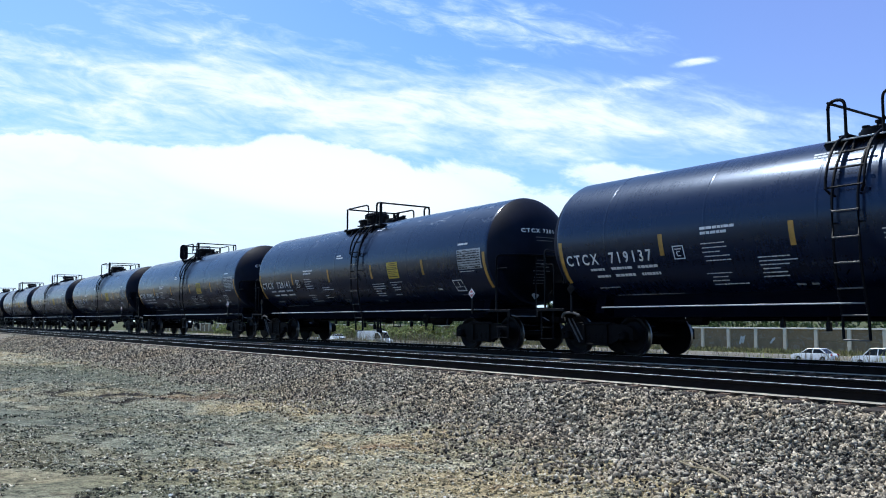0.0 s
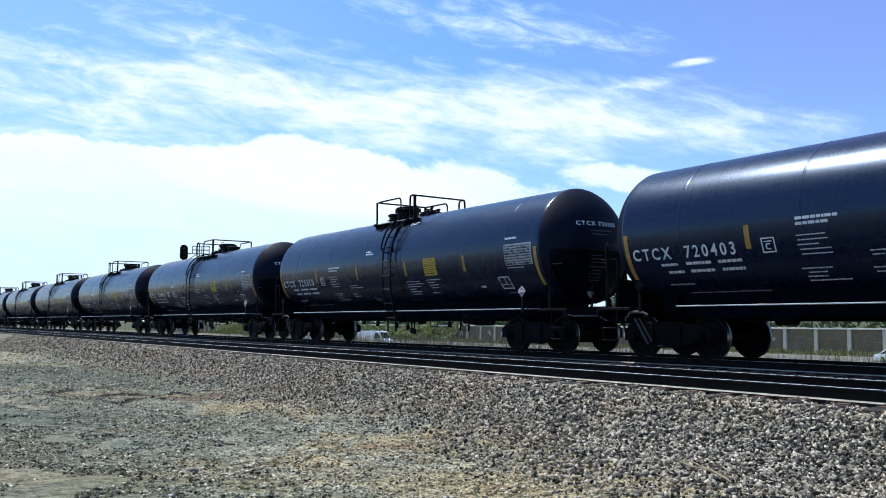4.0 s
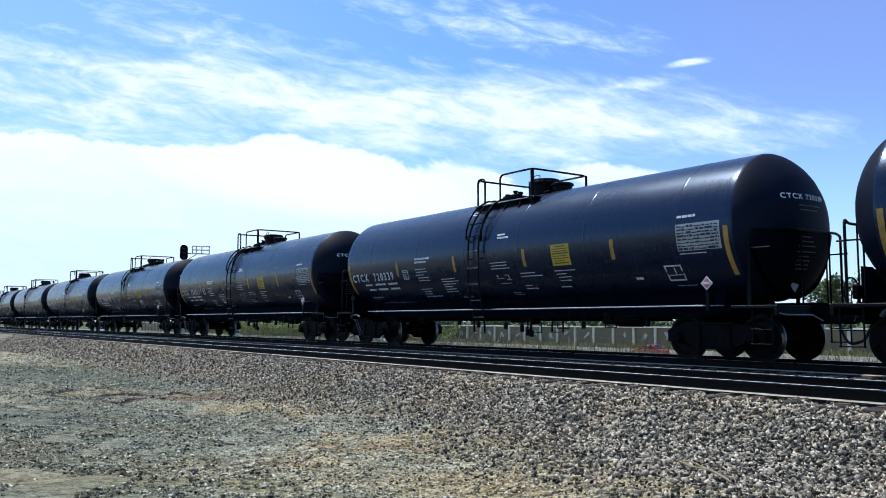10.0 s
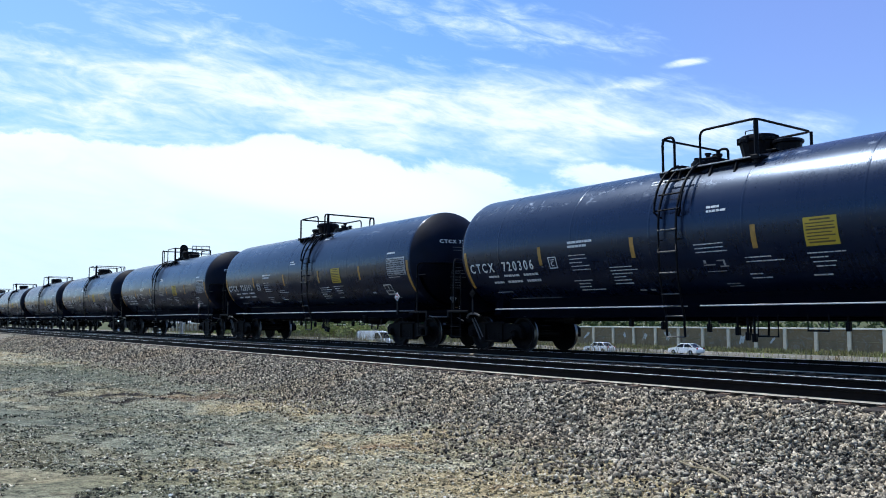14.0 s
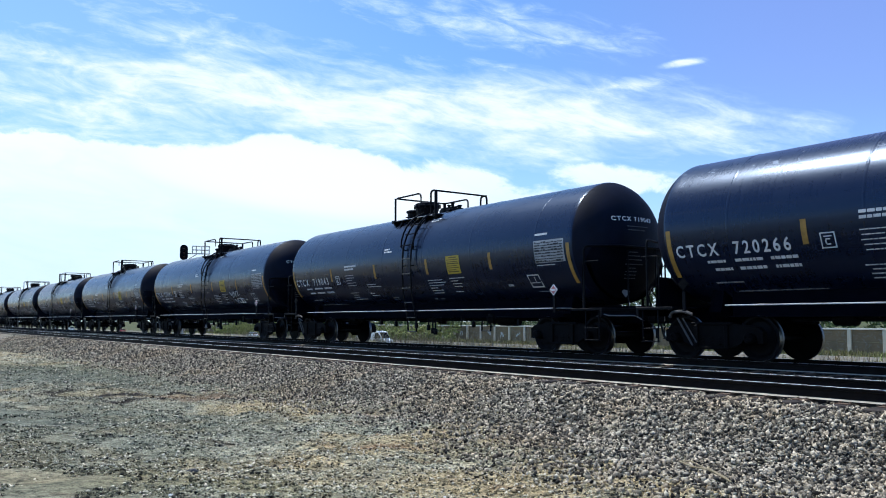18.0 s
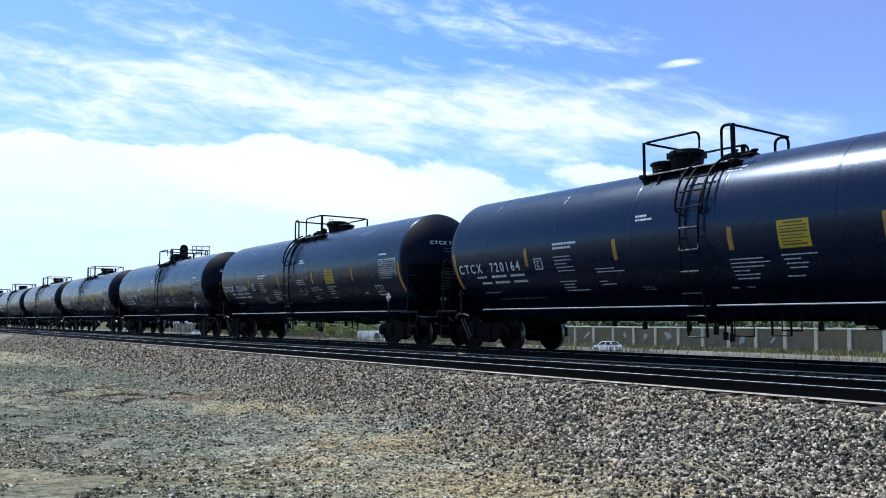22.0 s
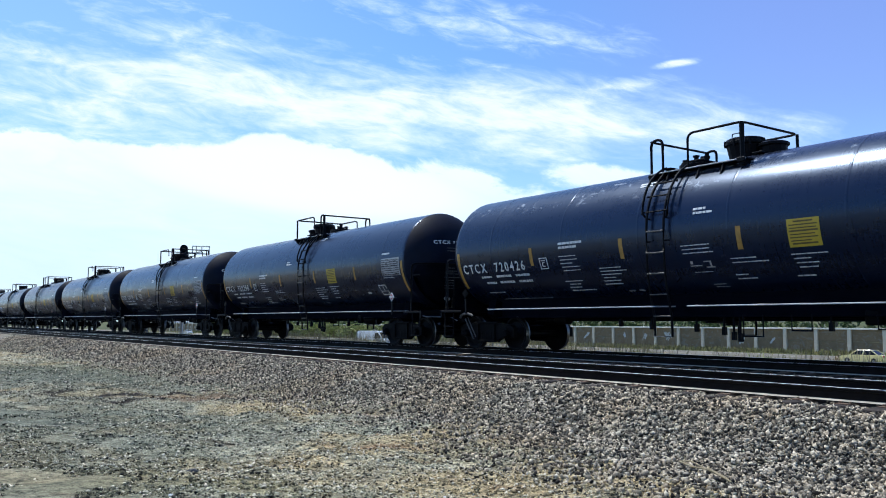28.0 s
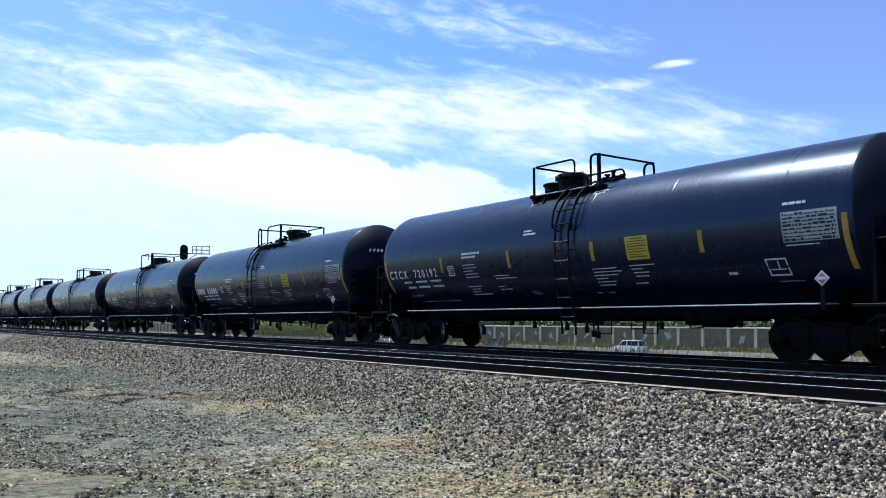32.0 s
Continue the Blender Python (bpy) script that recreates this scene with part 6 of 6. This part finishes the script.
# shape, paint, label, lane, then the second at which it passes x and its speed along the highway
TRAFFIC = [("sedan", "car_white", "white car driving along the highway", 86.0, 0.0, -50.0, -31.0), ("suv", "car_white", "white sport utility vehicle on the highway", 81.3, 0.0, -40.6, -31.0),
           ("pickup", "car_white", "white pickup truck on the highway", 77.1, 3.0, -49.4, 33.0), ("sedan", "car_white", "white car driving along the highway", 90.3, 3.0, -74.0, 31.0),
           ("suv", "car_silver", "silver sport utility vehicle on the highway", 86.0, 6.0, -95.5, -31.0), ("suv", "car_white", "white sport utility vehicle on the highway", 77.1, 7.0, -42.6, -31.0),
           ("sedan", "car_red", "red car driving along the highway", 81.3, 10.0, -69.0, -31.0), ("sedan", "car_white", "white car driving along the highway", 90.3, 13.0, -46.5, -24.0), ("sedan", "car_white", "white car driving along the highway", 86.0, 14.0, -82.0, -31.0),
           ("sedan", "car_dark", "dark blue car driving along the highway", 81.3, 20.0, -40.5, -31.0), ("sedan", "car_white", "white car driving along the highway", 90.3, 22.0, -84.5, -31.0),
           ("sedan", "car_dark", "dark blue car driving along the highway", 86.0, 23.3, -56.0, -31.0), ("sedan", "car_yellow", "pale yellow car driving along the highway", 86.0, 28.0, -44.5, -28.5),
           ("suv", "car_white", "white sport utility vehicle on the highway", 86.0, 31.0, -45.5, -31.0), ("sedan", "car_dark", "dark car driving along the highway", 90.3, 30.0, -46.5, -32.0)]
ROAD_USERS = []
for shape, paint, label, lane, when, where, speed in TRAFFIC:
    turn = 0 if speed > 0 else 180
    ROAD_USERS.append((vehicle(shape, paint, label, pose(where - speed * when, lane, ROAD_Z, 0, 0, turn)), lane, where - speed * when, speed, turn))
vehicle("van", "car_white", "white van parked among weeds on the verge", pose(-102.5, 61.5, float(height(-102.5, 61.5)) + 0.02, 0, 0, 20))


def warehouse():
    z = float(height(-270, 125))
    ob = thing("warehouse", "long low white warehouse far beyond the wall", "building", pose(-424, 122, z))
    part("wall", box(bmesh.new(), 0, 44, 0, 16, -0.3, 3.6, 0.02), M["car_white"], ob)
    bm = extruded(bmesh.new(), [(-0.5, 3.6), (22, 4.2), (44.5, 3.6), (44.5, 3.75), (22, 4.4), (-0.5, 3.75)], -0.5, 16.5)
    part("roof", bm, M["galv"], ob)
    for k in range(5):
        w = part("window", box(bmesh.new(), 4 + k * 8, 7 + k * 8, -0.06, 0.02, 1.2, 2.6, 0.01), M["glass"], ob)
    return ob


warehouse()


# ---------------------------------------------------------------- small things on the lot
def stalks():
    rng = random.Random(3)
    for (x, y), lengths in (((-5.55, 6.95), (1.25, 1.0, 0.7)), ((-3.75, 6.1), (0.4, 0.3))):
        for k, L in enumerate(lengths):
            a = radians(-35 + rng.uniform(-9, 9))
            px, py = x + rng.uniform(-0.06, 0.06), y + k * 0.05
            pts = []
            for t in (0, 0.35, 0.7, 1.0):
                qx, qy = px + math.cos(a + 0.15 * t) * L * t, py + math.sin(a + 0.15 * t) * L * t
                pts.append((qx, qy, float(height(qx, qy)) + 0.06 + 0.04 * math.sin(3 * t)))
            bm = tube(bmesh.new(), pts, 0.008, 6)
            tagged(new("dry_stalk", mesh_of("dry_stalk", bm, M["straw"])), "pale dry weed stalk lying on gravel", "stalk", "dry stalks")


stalks()


def lying_rocks():
    """A few larger rocks that stand out on the lot."""
    rng = random.Random(9)
    for x, y, size, mat, label in ((-7.5, 2.58, 0.042, "white", "pale white rock lying on the gravel lot"), (-8.3, 2.85, 0.055, "worn_steel", "dark flat rock lying on the gravel lot"),
                                   (-6.9, 2.2, 0.026, "white", "pale white rock lying on the gravel lot"), (-6.1, 4.4, 0.026, "white", "pale white rock lying on the gravel lot")):
        bm = bmesh.new()
        bmesh.ops.create_icosphere(bm, subdivisions=2, radius=size)
        for v in bm.verts:
            v.co = v.co * rng.uniform(0.75, 1.15)
            v.co.z *= 0.55
        bmesh.ops.translate(bm, verts=bm.verts, vec=(x, y, float(height(x, y)) + size * 0.3))
        tagged(new("rock", mesh_of("rock", bm, M[mat])), label, "rock", "rocks on the lot")


lying_rocks()


def dead_weed(x, y):
    """One bleached weed with splayed stalks behind the far track."""
    rng = random.Random(4)
    z = float(height(x, y))
    ob = thing("dead_weed", "bleached dead weed with splayed stalks beside the track", "weed", pose(x, y, z))
    for k in range(9):
        a, lean, tall = rng.uniform(0, math.tau), rng.uniform(0.1, 0.32), rng.uniform(0.35, 0.62)
        part("stalk", tube(bmesh.new(), [(0, 0, -0.03), (math.cos(a) * lean * 0.35, math.sin(a) * lean * 0.35, tall * 0.6), (math.cos(a) * lean, math.sin(a) * lean, tall)], 0.014, 5), M["straw"], ob)


dead_weed(-14.0, 25.2)


# ---------------------------------------------------------------- what moves
# place of the car numbered 0 along the track, by seconds
RUN = [(0.0, -79.32), (0.5, -74.08), (1.0, -69.71), (1.5, -64.85), (2.0, -60.36), (2.5, -55.46), (3.0, -50.95), (3.5, -45.95), (4.2, -39.10), (4.9, -32.20), (5.5, -26.28), (6.0, -21.19),
       (6.5, -16.50), (7.0, -11.34), (7.5, -6.00), (8.0, -1.28), (8.5, 3.93), (9.0, 8.70), (9.5, 13.98), (10.0, 18.84), (10.5, 24.24), (11.0, 29.62)]
RUN += [(11.5, 34.61), (12.0, 40.05), (12.5, 45.50), (13.0, 50.54), (13.5, 56.08), (14.0, 61.67), (14.5, 66.83), (15.2, 74.40), (15.9, 82.10), (16.5, 88.79), (17.0, 93.90), (17.5, 99.55),
        (18.0, 104.93), (18.5, 110.83), (19.0, 116.15), (19.5, 122.03), (20.0, 127.44), (20.5, 134.00), (21.0, 139.55), (21.5, 145.55), (22.0, 151.65), (22.5, 157.24)]
RUN += [(23.0, 163.36), (23.5, 168.95), (24.0, 175.17), (24.5, 181.45), (25.0, 187.18), (25.5, 193.47), (26.2, 202.20), (26.9, 210.90), (27.5, 218.47), (28.0, 224.25), (28.5, 230.79),
        (29.0, 236.15), (29.5, 243.30), (30.0, 249.24), (30.5, 255.98), (31.0, 261.39), (31.5, 268.58), (32.0, 274.64)]


def motions():
    for place, number, worn, car in CARS:
        walk(car, [(t, pose(s - PITCH * place, TRACK_Y, RAIL)) for t, s in RUN])
    # wheels roll without slipping: one row for each thirtieth of a second, shared by all axles
    ts = np.arange(0, 32.0 + 1e-6, 1 / 30)
    run = np.interp(ts, [t for t, _ in RUN], [s for _, s in RUN])
    acts = {}
    for _, _, _, car in CARS:
        for tr in [c for c in car.children if c.name.startswith("truck")]:
            for ws in [c for c in tr.children if c.name.startswith("wheelset")]:
                front = ws.location.x > 0
                if front not in acts:
                    walk(ws, [(float(t), pose(0.889 if front else -0.889, 0, WHEEL_R, 0, math.degrees(s / WHEEL_R) % 360.0, 0)) for t, s in zip(ts, run)])
                    acts[front] = ws.animation_data
                else:
                    ws.rotation_mode = "QUATERNION"
                    keys = ws.animation_data_create()
                    keys.action = acts[front].action
                    keys.action_slot = acts[front].action_slot
    for ob, lane, start, speed, turn in ROAD_USERS:
        walk(ob, [(0.0, pose(start, lane, ROAD_Z, 0, 0, turn)), (32.0, pose(start + 32.0 * speed, lane, ROAD_Z, 0, 0, turn))])
    walk(SKY, [(0.0, pose(0, 0, 0)), (16.0, pose(0, 0, 0, 0, 0, 0.72)), (32.0, pose(0, 0, 0, 0, 0, 1.45))])


motions()
